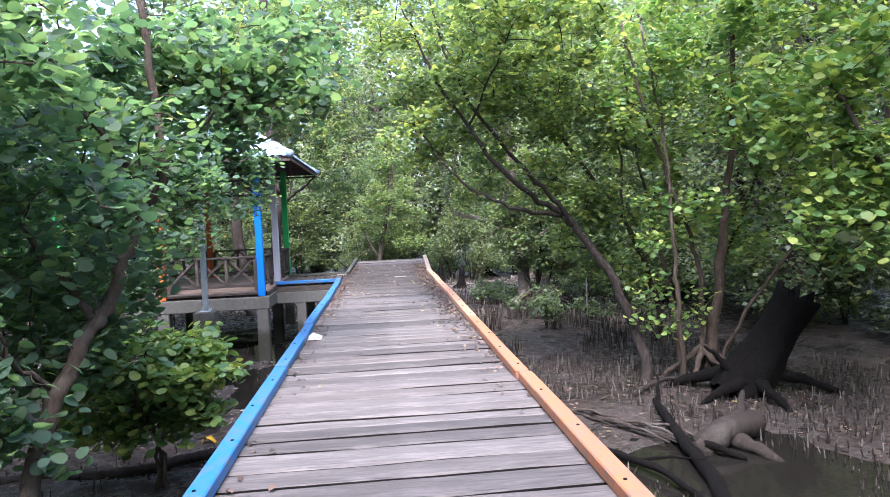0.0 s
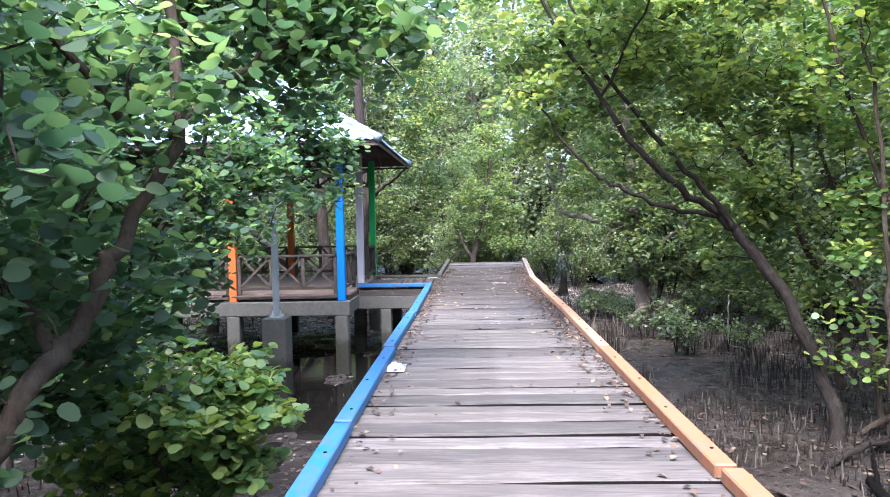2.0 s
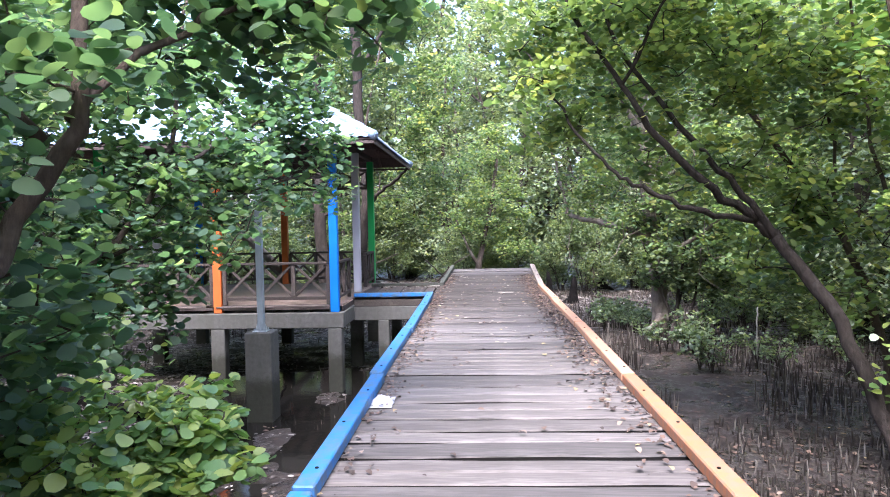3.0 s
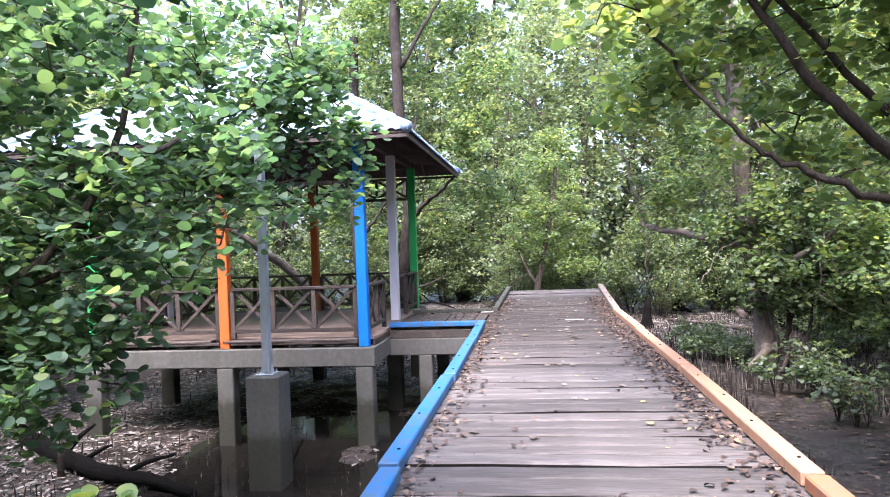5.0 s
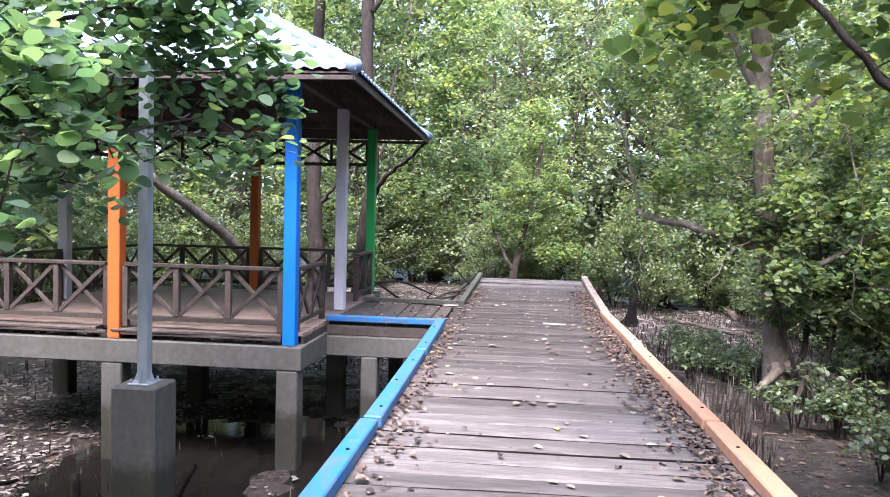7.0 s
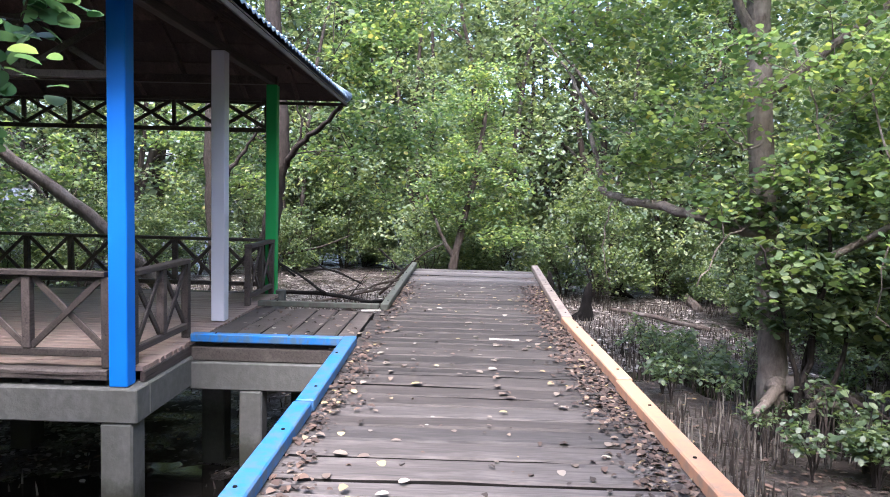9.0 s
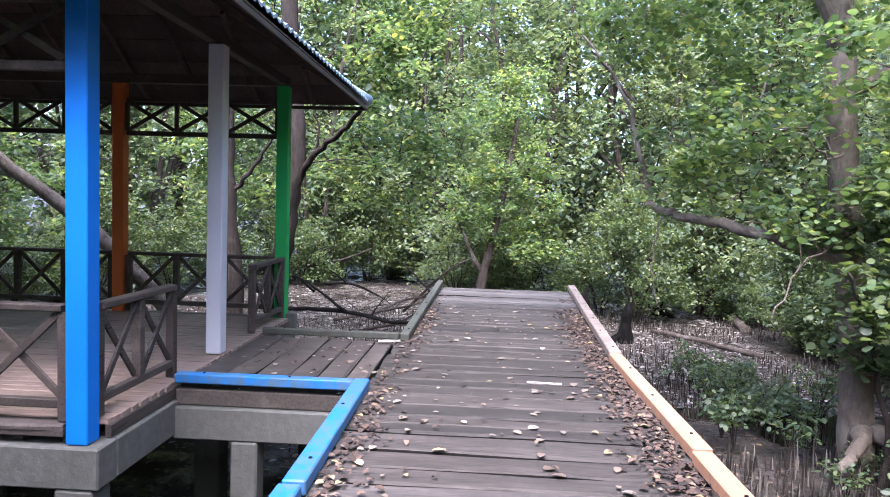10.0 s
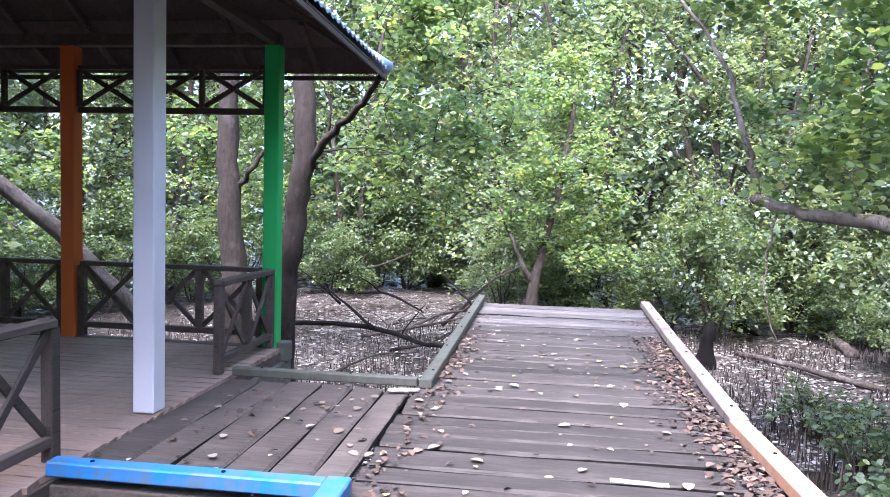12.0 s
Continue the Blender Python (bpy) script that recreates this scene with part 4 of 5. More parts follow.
    blobs = [((-4.1, 9.7, 1.3), (1.0, 0.7, 1.1)), ((-3.6, 9.9, 1.9), (1.3, 0.6, 0.8)), ((-4.4, 9.4, 0.5), (0.9, 0.6, 0.7)), ((-3.5, 11.4, 2.75), (1.1, 0.7, 0.7)), ((-2.5, 12.1, 2.4), (0.5, 0.5, 0.32)), ((-4.7, 9.6, 3.2), (1.4, 0.9, 1.0)), ((-5.3, 9.4, 1.2), (0.9, 0.8, 1.3)), ((-5.9, 9.0, 3.0), (1.2, 1.0, 1.5)), ((-2.85, 11.8, 3.1), (0.8, 0.5, 0.6)), ((-3.7, 11.3, 2.0), (0.8, 0.6, 0.6)), ((-4.0, 11.4, 3.6), (1.2, 0.7, 0.5)), ((-2.55, 12.0, 3.45), (0.55, 0.4, 0.5)), ((-2.75, 12.0, 1.95), (0.55, 0.35, 0.3))]
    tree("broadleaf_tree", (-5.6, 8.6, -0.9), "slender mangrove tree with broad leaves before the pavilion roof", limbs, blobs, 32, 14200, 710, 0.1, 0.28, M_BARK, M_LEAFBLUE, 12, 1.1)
    limbs = [(((-5.2, 2.0, -1.0), (-5.1, 2.1, 1.0), (-4.9, 2.3, 3.0), (-4.6, 2.5, 5.0)), 0.1, 0.03), (((-5.0, 2.2, 1.2), (-4.4, 2.8, 2.4), (-4.0, 3.2, 3.6)), 0.05, 0.012)]
    blobs = [((-4.9, 2.6, 2.0), (1.4, 1.5, 2.4)), ((-4.0, 3.4, 4.6), (1.7, 1.6, 1.2)), ((-5.8, 5.0, 3.0), (1.5, 1.6, 2.0)), ((-4.6, 4.8, 0.3), (1.0, 1.2, 0.9))]
    tree("broadleaf_tree", (-5.2, 2.0, -0.9), "tall mangrove tree with broad dark leaves", limbs, blobs, 33, 6500, 190, 0.105, 0.42, M_BARK, M_LEAFFRESH, 8, 1.1)
    limbs = [(((-2.75, 6.6, -1.0), (-2.5, 6.5, -0.6), (-2.2, 6.4, -0.25), (-1.95, 6.4, 0.0)), 0.03, 0.01), (((-2.75, 6.6, -1.0), (-2.8, 6.2, -0.5), (-2.75, 5.9, -0.1)), 0.03, 0.01),
             (((-2.75, 6.6, -1.0), (-3.1, 6.7, -0.5), (-3.4, 6.8, -0.1)), 0.03, 0.01)]
    blobs = [((-2.05, 6.45, -0.05), (0.5, 0.55, 0.32)), ((-2.6, 6.2, -0.1), (0.6, 0.7, 0.4)), ((-3.2, 6.6, -0.05), (0.7, 0.7, 0.5)), ((-2.4, 7.0, -0.05), (0.6, 0.5, 0.35)), ((-2.5, 6.5, -0.6), (0.65, 0.6, 0.35)), ((-3.2, 6.5, -0.65), (0.7, 0.6, 0.3))]
    tree("shrub", (-2.75, 6.6, -0.9), "low bright green broad-leaved shrub over the water", limbs, blobs, 34, 4600, 150, 0.1, 0.21, M_BARK, M_LEAFFRESH, 12, 1.1, "shrub", floor_z=-1.1)
    limbs = [(((4.05, 17.30, -1), (3.85, 17.20, -0.2), (3.55, 17.00, 0.5), (3.25, 16.80, 1)), 0.05, 0.012), (((4.05, 17.30, -1), (4.25, 17.40, 0), (4.35, 17.40, 1), (4.25, 17.30, 1.8)), 0.07, 0.012),
             (((4.30, 17.20, -1), (4.55, 17.30, -0.2), (4.95, 17.60, 0.8)), 0.06, 0.012), (((3.90, 17.50, -1), (3.75, 17.70, -0.1), (3.75, 17.80, 1.2)), 0.06, 0.012), (((4.15, 17.50, -1), (4.45, 17.90, 0), (4.85, 18.20, 1.2)), 0.06, 0.012),
             (((4.10, 17.20, -0.7), (3.95, 16.80, -0.8), (3.75, 16.50, -1)), 0.07, 0.03), (((4.15, 17.30, -0.7), (4.55, 16.90, -0.8), (4.85, 16.60, -1)), 0.07, 0.03)]
    blobs = [((3.70, 17.00, 0.7), (0.5, 0.5, 0.5)), ((4.65, 17.60, 1.2), (0.9, 0.8, 0.9)), ((4.85, 17.40, 0.2), (0.8, 0.7, 0.5)), ((3.75, 17.70, 1.4), (0.55, 0.5, 0.5)), ((4.05, 17.30, 0.2), (0.6, 0.5, 0.35))]
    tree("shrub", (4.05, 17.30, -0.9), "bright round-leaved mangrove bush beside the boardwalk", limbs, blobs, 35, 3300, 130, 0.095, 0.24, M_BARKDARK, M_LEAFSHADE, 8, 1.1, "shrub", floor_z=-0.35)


def edge_trees():
    limbs = [(((-0.3, 27.4, -1.0), (-0.22, 27.4, -0.4), (-0.05, 27.45, 0.5), (0.3, 27.6, 2.2), (0.6, 27.8, 4.2)), 0.19, 0.05), (((-0.2, 27.4, -0.2), (-0.6, 27.3, 0.5), (-1.0, 27.3, 1.5)), 0.08, 0.02)]
    tree("mangrove_tree", (-0.3, 27.4, -0.9), "leafy mangrove tree with short brown trunk beyond the boardwalk end", limbs, [((0.2, 27.6, 2.0), (1.6, 0.9, 1.5)), ((0.9, 27.4, 0.6), (1.0, 0.7, 0.7)), ((-0.9, 27.6, 1.3), (0.7, 0.6, 0.7)), ((0.3, 28.0, 4.2), (1.5, 1.0, 1.2))], 46, 8000, 150, 0.095, 0.36, M_BARK, M_LEAF, 6)
    limbs = [(((6.9, 6.3, -1.0), (6.7, 6.3, 0.2), (6.3, 6.3, 1.3), (5.8, 6.4, 2.3), (5.3, 6.5, 3.2)), 0.09, 0.02), (((6.5, 6.3, 0.8), (6.0, 6.2, 1.1), (5.4, 6.2, 1.2)), 0.035, 0.01)]
    tree("mangrove_tree", (6.9, 6.3, -0.9), "mangrove tree with bright round leaves beside the black stump", limbs, [((5.7, 6.4, 1.3), (0.7, 0.5, 0.75)), ((6.3, 6.4, 1.9), (0.8, 0.6, 0.9)), ((5.2, 6.6, 2.6), (0.8, 0.6, 0.7)), ((6.4, 6.5, 3.2), (1.0, 0.8, 0.7))], 47, 3600, 130, 0.115, 0.3, M_BARK, M_LEAFFRESH, 8, 1.1)


def shade_tree():
    """An unseen tall tree added east of the start, so that its high crown shades the mud."""
    limbs = [(((7.6, 2.6, -1.0), (7.4, 2.9, 1.5), (6.9, 3.4, 3.8), (6.2, 4.0, 6.2)), 0.2, 0.08), (((6.9, 3.4, 3.8), (5.6, 4.2, 5.4), (4.4, 5.0, 6.4)), 0.09, 0.02), (((6.9, 3.4, 3.8), (6.6, 5.2, 5.6), (6.2, 7.0, 6.6)), 0.08, 0.02)]
    tree("mangrove_tree", (7.6, 2.6, -0.9), "unseen tall mangrove tree added to shade the mud", limbs, [((5.2, 4.6, 6.4), (2.0, 2.2, 0.9)), ((6.8, 3.0, 5.4), (1.8, 2.0, 1.4)), ((4.1, 4.4, 5.4), (1.7, 1.9, 0.6))], 45, 6500, 190, 0.13, 0.45, M_BARK, M_LEAFFAR, 4, fine=2)


def back_trees():
    """Trunks behind the pavilion."""
    limbs = [(((-3.62, 21.4, -1.0), (-3.56, 21.3, 0.3), (-3.42, 21.3, 1.4), (-3.3, 21.3, 2.3), (-3.42, 21.4, 3.6), (-3.55, 21.5, 5.6), (-3.5, 21.6, 9)), 0.17, 0.13),
             (((-3.3, 21.3, 1.85), (-2.9, 21.0, 2.3), (-2.4, 20.5, 2.6), (-2.0, 19.95, 2.88)), 0.065, 0.03), (((-2.95, 21.05, 2.25), (-2.9, 21.0, 2.7), (-3.0, 20.9, 3.1)), 0.025, 0.01),
             (((-3.4, 21.4, 5.8), (-2.7, 21.5, 7.0), (-2.0, 21.6, 8.0)), 0.07, 0.02)]
    tree("mangrove_tree", (-3.5, 21.4, -0.9), "tall tree behind the green post, rising above the roof", limbs, [((-3.0, 22.6, 8.0), (2.2, 1.5, 1.5)), ((-1.6, 22.6, 5.4), (1.2, 1.0, 1.2)), ((-1.9, 22.0, 3.9), (0.7, 0.6, 0.6)), ((-2.1, 23.6, 2.3), (1.4, 0.9, 1.2)), ((-0.9, 24.2, 3.0), (0.9, 0.8, 0.9))], 41, 14000, 210, 0.1, 0.4, M_BARKDARK)
    limbs = [(((-4.85, 22.6, -1.0), (-4.85, 22.6, -0.6), (-4.92, 22.6, 1.0), (-5.0, 22.6, 3.0), (-4.9, 22.7, 7)), 0.32, 0.12), (((-4.9, 22.6, 1.6), (-4.4, 22.4, 2.1), (-3.9, 22.2, 2.8)), 0.06, 0.02)]
    tree("mangrove_tree", (-5.0, 22.6, -0.9), "thick dark trunk behind the pavilion", limbs, [((-5.0, 23.4, 6.0), (2.2, 1.8, 1.8)), ((-5.4, 24.2, 2.2), (1.5, 1.0, 1.4))], 42, 8000, 120, 0.1, 0.42, M_BARKDARK)
    limbs = [(((-4.5, 20.75, -1.0), (-5.6, 20.65, 0.2), (-6.43, 20.6, 1.0), (-8.0, 20.5, 2.2), (-10.5, 20.4, 4.0)), 0.15, 0.09)]
    tree("mangrove_tree", (-4.5, 20.75, -0.9), "slanting grey trunk behind the pavilion railing", limbs, [((-10.4, 21.0, 4.4), (2.0, 1.6, 1.6)), ((-9.2, 22.6, 1.6), (1.6, 1.0, 1.4))], 44, 7000, 100, 0.1, 0.42, M_BARKPALE)


lean_tree()
stem_tree()
big_tree()
broad_trees()
back_trees()
shade_tree()
edge_trees()


# ---- the forest round about ----
def forest():
    rng = random.Random(8)
    kinds = []
    for k in range(6):
        r = random.Random(60 + k)
        limbs = []
        for s in range(3):
            a = r.uniform(0, 6.28)
            dx, dy = math.cos(a), math.sin(a)
            limbs.append((((0.15 * dx, 0.15 * dy, -0.15), (0.4 * dx, 0.4 * dy, 1.6), (0.8 * dx + r.uniform(-0.3, 0.3), 0.8 * dy, 3.6), (1.1 * dx, 1.1 * dy + r.uniform(-0.4, 0.4), 6.2)), r.uniform(0.07, 0.13), 0.03))
        for s in range(6):
            a = r.uniform(0, 6.28)
            z = r.uniform(1.0, 4.5)
            limbs.append((((0.3 * math.cos(a), 0.3 * math.sin(a), z), (1.1 * math.cos(a), 1.1 * math.sin(a), z + 0.6), (1.9 * math.cos(a), 1.9 * math.sin(a), z + r.uniform(0.6, 1.6))), 0.045, 0.012))
        blobs = [((r.uniform(-0.4, 0.4), r.uniform(-0.4, 0.4), 5.4), (2.2, 2.2, 2.3)), ((r.uniform(-0.5, 0.5), r.uniform(-0.5, 0.5), 2.7), (2.1, 2.1, 1.9)), ((r.uniform(-0.8, 0.8), r.uniform(-0.8, 0.8), 1.05), (2.0, 2.0, 0.9))]
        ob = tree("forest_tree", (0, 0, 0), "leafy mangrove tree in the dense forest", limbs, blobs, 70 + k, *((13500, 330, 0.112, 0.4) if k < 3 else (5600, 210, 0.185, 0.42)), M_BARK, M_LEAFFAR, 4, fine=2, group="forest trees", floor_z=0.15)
        kinds.append(ob)
    front, back = [], []
    for x in np.arange(-19, 22, 2.6):
        front.append((x + rng.uniform(-0.8, 0.8), 31.8 + rng.uniform(-1.2, 1.2) + (4.6 if -8.6 < x < -0.5 else 0), rng.uniform(1.1, 1.35)))
    for y in range(12, 27, 3):
        front.append((8.8 + rng.uniform(-0.7, 0.7), y + rng.uniform(-0.8, 0.8), rng.uniform(0.85, 1.1)))
    front += [(12.2, 6.0, 0.95), (11.4, 9.6, 1.05), (6.0, 30.0, 0.8), (8.0, 22.6, 0.75), (-8.4, 10.4, 0.72), (-10.6, 14.8, 0.95)]
    for x in range(-24, 30, 4):
        back.append((x + rng.uniform(-1, 1), 37 + rng.uniform(-1.5, 1.5) + (4 if -10 < x < 0.5 else 0), rng.uniform(1.35, 1.65)))
    for y in range(2, 28, 4):
        back.append((13.2 + rng.uniform(-1, 1), y + rng.uniform(-1, 1), rng.uniform(1.1, 1.4)))
        back.append((-14.8 + rng.uniform(-1, 1), y + rng.uniform(-1, 1), rng.uniform(1.0, 1.25)))
    back += [(11.4, 1.6, 1.0), (-8.8, 3.6, 1.0), (-7.6, 0.2, 1.05), (-7, -7, 1.2), (-2.5, -9, 1.3), (2.5, -9.5, 1.3), (7, -7, 1.2), (9.6, -3.0, 0.9), (-5.8, -3.0, 0.9)]
    for group, spots in ((kinds[:3], front), (kinds[3:], back)):
        for i, (x, y, s) in enumerate(spots):
            m = pose(x, y, mud_height(x, y) if abs(x) < 17 and -7 < y < 37 else MUD, 0, 0, rng.uniform(0, 360)) @ Matrix.Diagonal((s, s, s * rng.uniform(0.95, 1.15), 1))
            if i < len(group):
                group[i].matrix_basis = m
            else:
                copy_thing(group[i % len(group)], m)
    # low bushes along the forest edge
    bushes = []
    for k in range(3):
        r = random.Random(160 + k)
        limbs = []
        for q in range(5):
            g = r.uniform(0, 6.28)
            c, e = math.cos(g), math.sin(g)
            limbs.append((((0.05 * c, 0.05 * e, -0.1), (0.3 * c, 0.3 * e, 0.7), (0.75 * c, 0.75 * e, 1.5)), 0.03, 0.008))
        blobs = [((0, 0, 1.2), (1.3, 1.3, 0.9)), ((0.4, 0.3, 0.6), (1.2, 1.2, 0.5)), ((-0.4, -0.2, 2.0), (0.8, 0.8, 0.7))]
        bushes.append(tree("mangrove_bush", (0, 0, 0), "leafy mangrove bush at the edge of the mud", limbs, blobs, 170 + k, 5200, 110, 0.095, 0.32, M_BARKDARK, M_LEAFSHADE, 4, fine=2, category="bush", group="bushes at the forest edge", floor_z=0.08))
    spots = [(x + rng.uniform(-0.6, 0.6), 28.6 + rng.uniform(-1.2, 1.6) + (6.0 if -8 < x < -1.2 else 1.0 if -1.2 < x < 1 else 0), rng.uniform(0.7, 1.2)) for x in np.arange(-12, 14, 1.6)]
    spots += [((10.4 if y < 16 else 7.6) + rng.uniform(-0.6, 0.6), y + rng.uniform(-0.5, 0.5), rng.uniform(0.7, 1.1)) for y in np.arange(10, 27, 2.1)]
    spots += [(-11.8 + rng.uniform(-0.8, 0.8), y + rng.uniform(-0.5, 0.5), rng.uniform(0.7, 1.1)) for y in np.arange(10, 27, 2.4)]
    spots += [(6.6, 25.0, 0.8), (6.6, 20.6, 0.7), (8.6, 13.0, 0.8), (1.2, 31.2, 1.0), (2.0, 33.5, 1.2), (-6.4, 33.0, 1.1), (-4.4, 35.2, 1.2), (-8.6, 31.5, 1.1), (0.2, 35.5, 1.3)]
    for i, (x, y, s) in enumerate(spots):
        m = pose(x, y, mud_height(x, y), 0, 0, rng.uniform(0, 360)) @ Matrix.Diagonal((s, s, s * rng.uniform(0.9, 1.2), 1))
        if i < len(bushes):
            bushes[i].matrix_basis = m
        else:
            copy_thing(bushes[i % len(bushes)], m)
    rs = np.random.RandomState(90)
    n = 32000
    a = rs.uniform(0, 2 * math.pi, n)
    d = rs.uniform(40, 48, n)
    pts = np.stack([d * np.cos(a), 12 + d * np.sin(a), MUD + 15 * rs.uniform(0.0, 1, n) ** 0.9 * (0.8 + 0.2 * np.sin(a * 23) * np.sin(a * 7 + 1))], axis=1)
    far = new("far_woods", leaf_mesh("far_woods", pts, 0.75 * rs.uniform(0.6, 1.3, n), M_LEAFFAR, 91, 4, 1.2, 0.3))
    tagged(far, "distant green mangrove woods closing the view", "woods", kind="stuff")


forest()


# ---- on the mud ----
def breathing_roots():
    rs = np.random.RandomState(17)
    s = Shape()
    areas = ((1.5, 7.5, 1, 15, 7000), (1.5, 8, 14, 29, 8500), (-3.5, 2.2, 18.2, 29, 3200), (-10, -2, 19.5, 29, 2600), (-9, -1.6, 3, 10, 900), (-9, -1.5, 10, 20, 1800))
    for x0, x1, y0, y1, n in areas:
        for k in range(n):
            x, y = rs.uniform(x0, x1), rs.uniform(y0, y1)
            if abs(x) < 1.5 and y < 22.6 or noise.noise(Vector((x * 0.5, y * 0.5, 9))) < -0.12:
                continue
            if -7.8 < x < -1.0 and 14 < y < 19.2 and k % 3:
                continue
            h, r = rs.uniform(0.07, 0.24) * rs.uniform(0.6, 1.1) * (1.7 if 1.4 < x < 5 and 11 < y < 21 else 1.0), rs.uniform(0.006, 0.014)
            z = mud_height(x, y) - 0.03
            dx, dy = rs.normal(0, 0.02, 2)
            b = [(x + r * math.cos(q), y + r * math.sin(q), z) for q in (0, 2.1, 4.2)]
            m = [(x + dx * 0.7 + 0.8 * r * math.cos(q), y + dy * 0.7 + 0.8 * r * math.sin(q), z + h * 0.75) for q in (0, 2.1, 4.2)]
            s.add(b + m + [(x + dx, y + dy, z + h)], [(0, 1, 4, 3), (1, 2, 5, 4), (2, 0, 3, 5), (3, 4, 6), (4, 5, 6), (5, 3, 6)])
    tagged(new("breathing_roots", s.mesh("breathing_roots", M_ROOT)), "upright mangrove breathing roots standing in the mud", "roots", kind="stuff")


def log(name, pts, r0, r1, mat, label, category="log", stubs=(), seed=1, sides=9):
    rng = random.Random(seed)
    line = curve(pts, 5, 0.012, rng)
    ob = thing(name, pts[0], label, category)
    part("stem", Shape().add(*tube(line, taper(len(line), r0, r1, 1.0), sides, 0.22 if r0 > 0.3 else 0.14, rng)), mat, ob, smooth=True)
    for a, b, r in stubs:
        q = curve((a, Vector(a).lerp(Vector(b), 0.5) + Vector((0, 0, 0.03)), b), 4, 0.01, rng)
        part("branch", Shape().add(*tube(q, taper(len(q), r, r * 0.35), 6, 0.1, rng)), mat, ob, smooth=True)
    return ob


def stump(at, h, r, mat, label, seed, lean=(0.0, 0.0)):
    """A broken, rotten stump with spread roots and a jagged top."""
    rng = random.Random(seed)
    x, y, z = at
    ob = thing("stump", at, label, "stump")
    sides, rings = 12, 7
    v, f = [], []
    for i in range(rings + 1):
        k = i / rings
        for j in range(sides):
            a = 2 * math.pi * j / sides
            rr = r * (1.5 - 1.0 * min(1, k * 1.6) * 0.75) * (1 + 0.22 * math.sin(3 * a + seed) * (1 - k) + rng.uniform(-0.1, 0.1))
            zz = z - 0.1 + (h + 0.1) * k * (1 + (0.35 * math.sin(a + seed) + rng.uniform(-0.15, 0.1) if i == rings else 0))
            v.append((x + lean[0] * k + rr * math.cos(a), y + lean[1] * k + rr * math.sin(a), zz))
    for i in range(rings):
        f += [(i * sides + j, i * sides + (j + 1) % sides, (i + 1) * sides + (j + 1) % sides, (i + 1) * sides + j) for j in range(sides)]
    v.append((x + lean[0], y + lean[1], z + h * 0.7))
    f += [(rings * sides + j, rings * sides + (j + 1) % sides, len(v) - 1) for j in range(sides)]
    part("trunk", Shape().add(v, f), mat, ob, smooth=True)
    for j in range(5):
        a = rng.uniform(0, 6.28)
        pts = curve(((x + r * 0.6 * math.cos(a), y + r * 0.6 * math.sin(a), z + 0.12), (x + r * 1.8 * math.cos(a), y + r * 1.8 * math.sin(a), z + 0.03), (x + r * 3 * math.cos(a + 0.3), y + r * 3 * math.sin(a + 0.3), z - 0.08)), 4)
        part("root", Shape().add(*tube(pts, taper(len(pts), r * 0.45, r * 0.1), 6, 0.1, rng)), mat, ob, smooth=True)


def hollow_trunk():
    """A thick black broken trunk that leans up from the mud, hollow at its upper end, with ribs along it."""
    rng = random.Random(9)
    ob = thing("uprooted_stump", (4.99, 7.92, -1.27), "black hollow uprooted trunk leaning over the mud", "stump")
    a, b = Vector((4.88, 7.92, -1.3)), Vector((6.01, 8.14, 0.09))
    d = (b - a).normalized()
    u = d.cross(Vector((0, 1, 0))).normalized()
    w = d.cross(u)
    sides, rings = 22, 10
    rim = [rng.uniform(-0.12, 0.14) for _ in range(sides)]
    v, f = [], []
    for i in range(rings + 5):
        k = min(i, rings) / rings
        inner = max(0, i - rings)
        for j in range(sides):
            g = 2 * math.pi * j / sides
            r = (0.36 - 0.08 * k + 0.04 * math.sin(k * 7)) * (1 + 0.09 * math.sin(5 * g + 2 * k) + 0.05 * math.sin(9 * g - 3 * k) + rng.uniform(-0.04, 0.04))
            along = (b - a).length * k + rim[j] * (k if k == 1 else 0)
            if inner:
                r *= (0.8, 0.72, 0.6, 0.2)[inner - 1]
                along -= (0.0, 0.2, 0.42, 0.5)[inner - 1]
            v.append(a + d * along + (u * math.cos(g) + w * math.sin(g)) * r)
    for i in range(rings + 4):
        f += [(i * sides + j, i * sides + (j + 1) % sides, (i + 1) * sides + (j + 1) % sides, (i + 1) * sides + j) for j in range(sides)]
    part("trunk", Shape().add(v, f), M_BARKBLACK, ob, smooth=True)
    for p, q, r in (((5.1, 7.75, -0.99), (4.2, 7.52, -1.27), 0.13), ((5.1, 7.64, -1.04), (5.1, 6.73, -1.29), 0.1), ((5.33, 7.97, -0.93), (6.35, 7.52, -1.27), 0.12), ((4.88, 8.2, -0.99), (4.09, 8.54, -1.27), 0.13), ((4.77, 7.86, -0.87), (4.48, 7.97, -0.53), 0.06), ((5.9, 7.97, 0.14), (5.44, 7.64, 0.28), 0.02), ((6.01, 7.92, 0.09), (6.52, 7.75, 0.14), 0.018)):
        line = curve((p, Vector(p).lerp(Vector(q), 0.5) + Vector((0, 0, 0.05)), q), 4, 0.015, rng)
        part("root", Shape().add(*tube(line, taper(len(line), r, r * 0.3), 7, 0.12, rng)), M_BARKBLACK, ob, smooth=True)


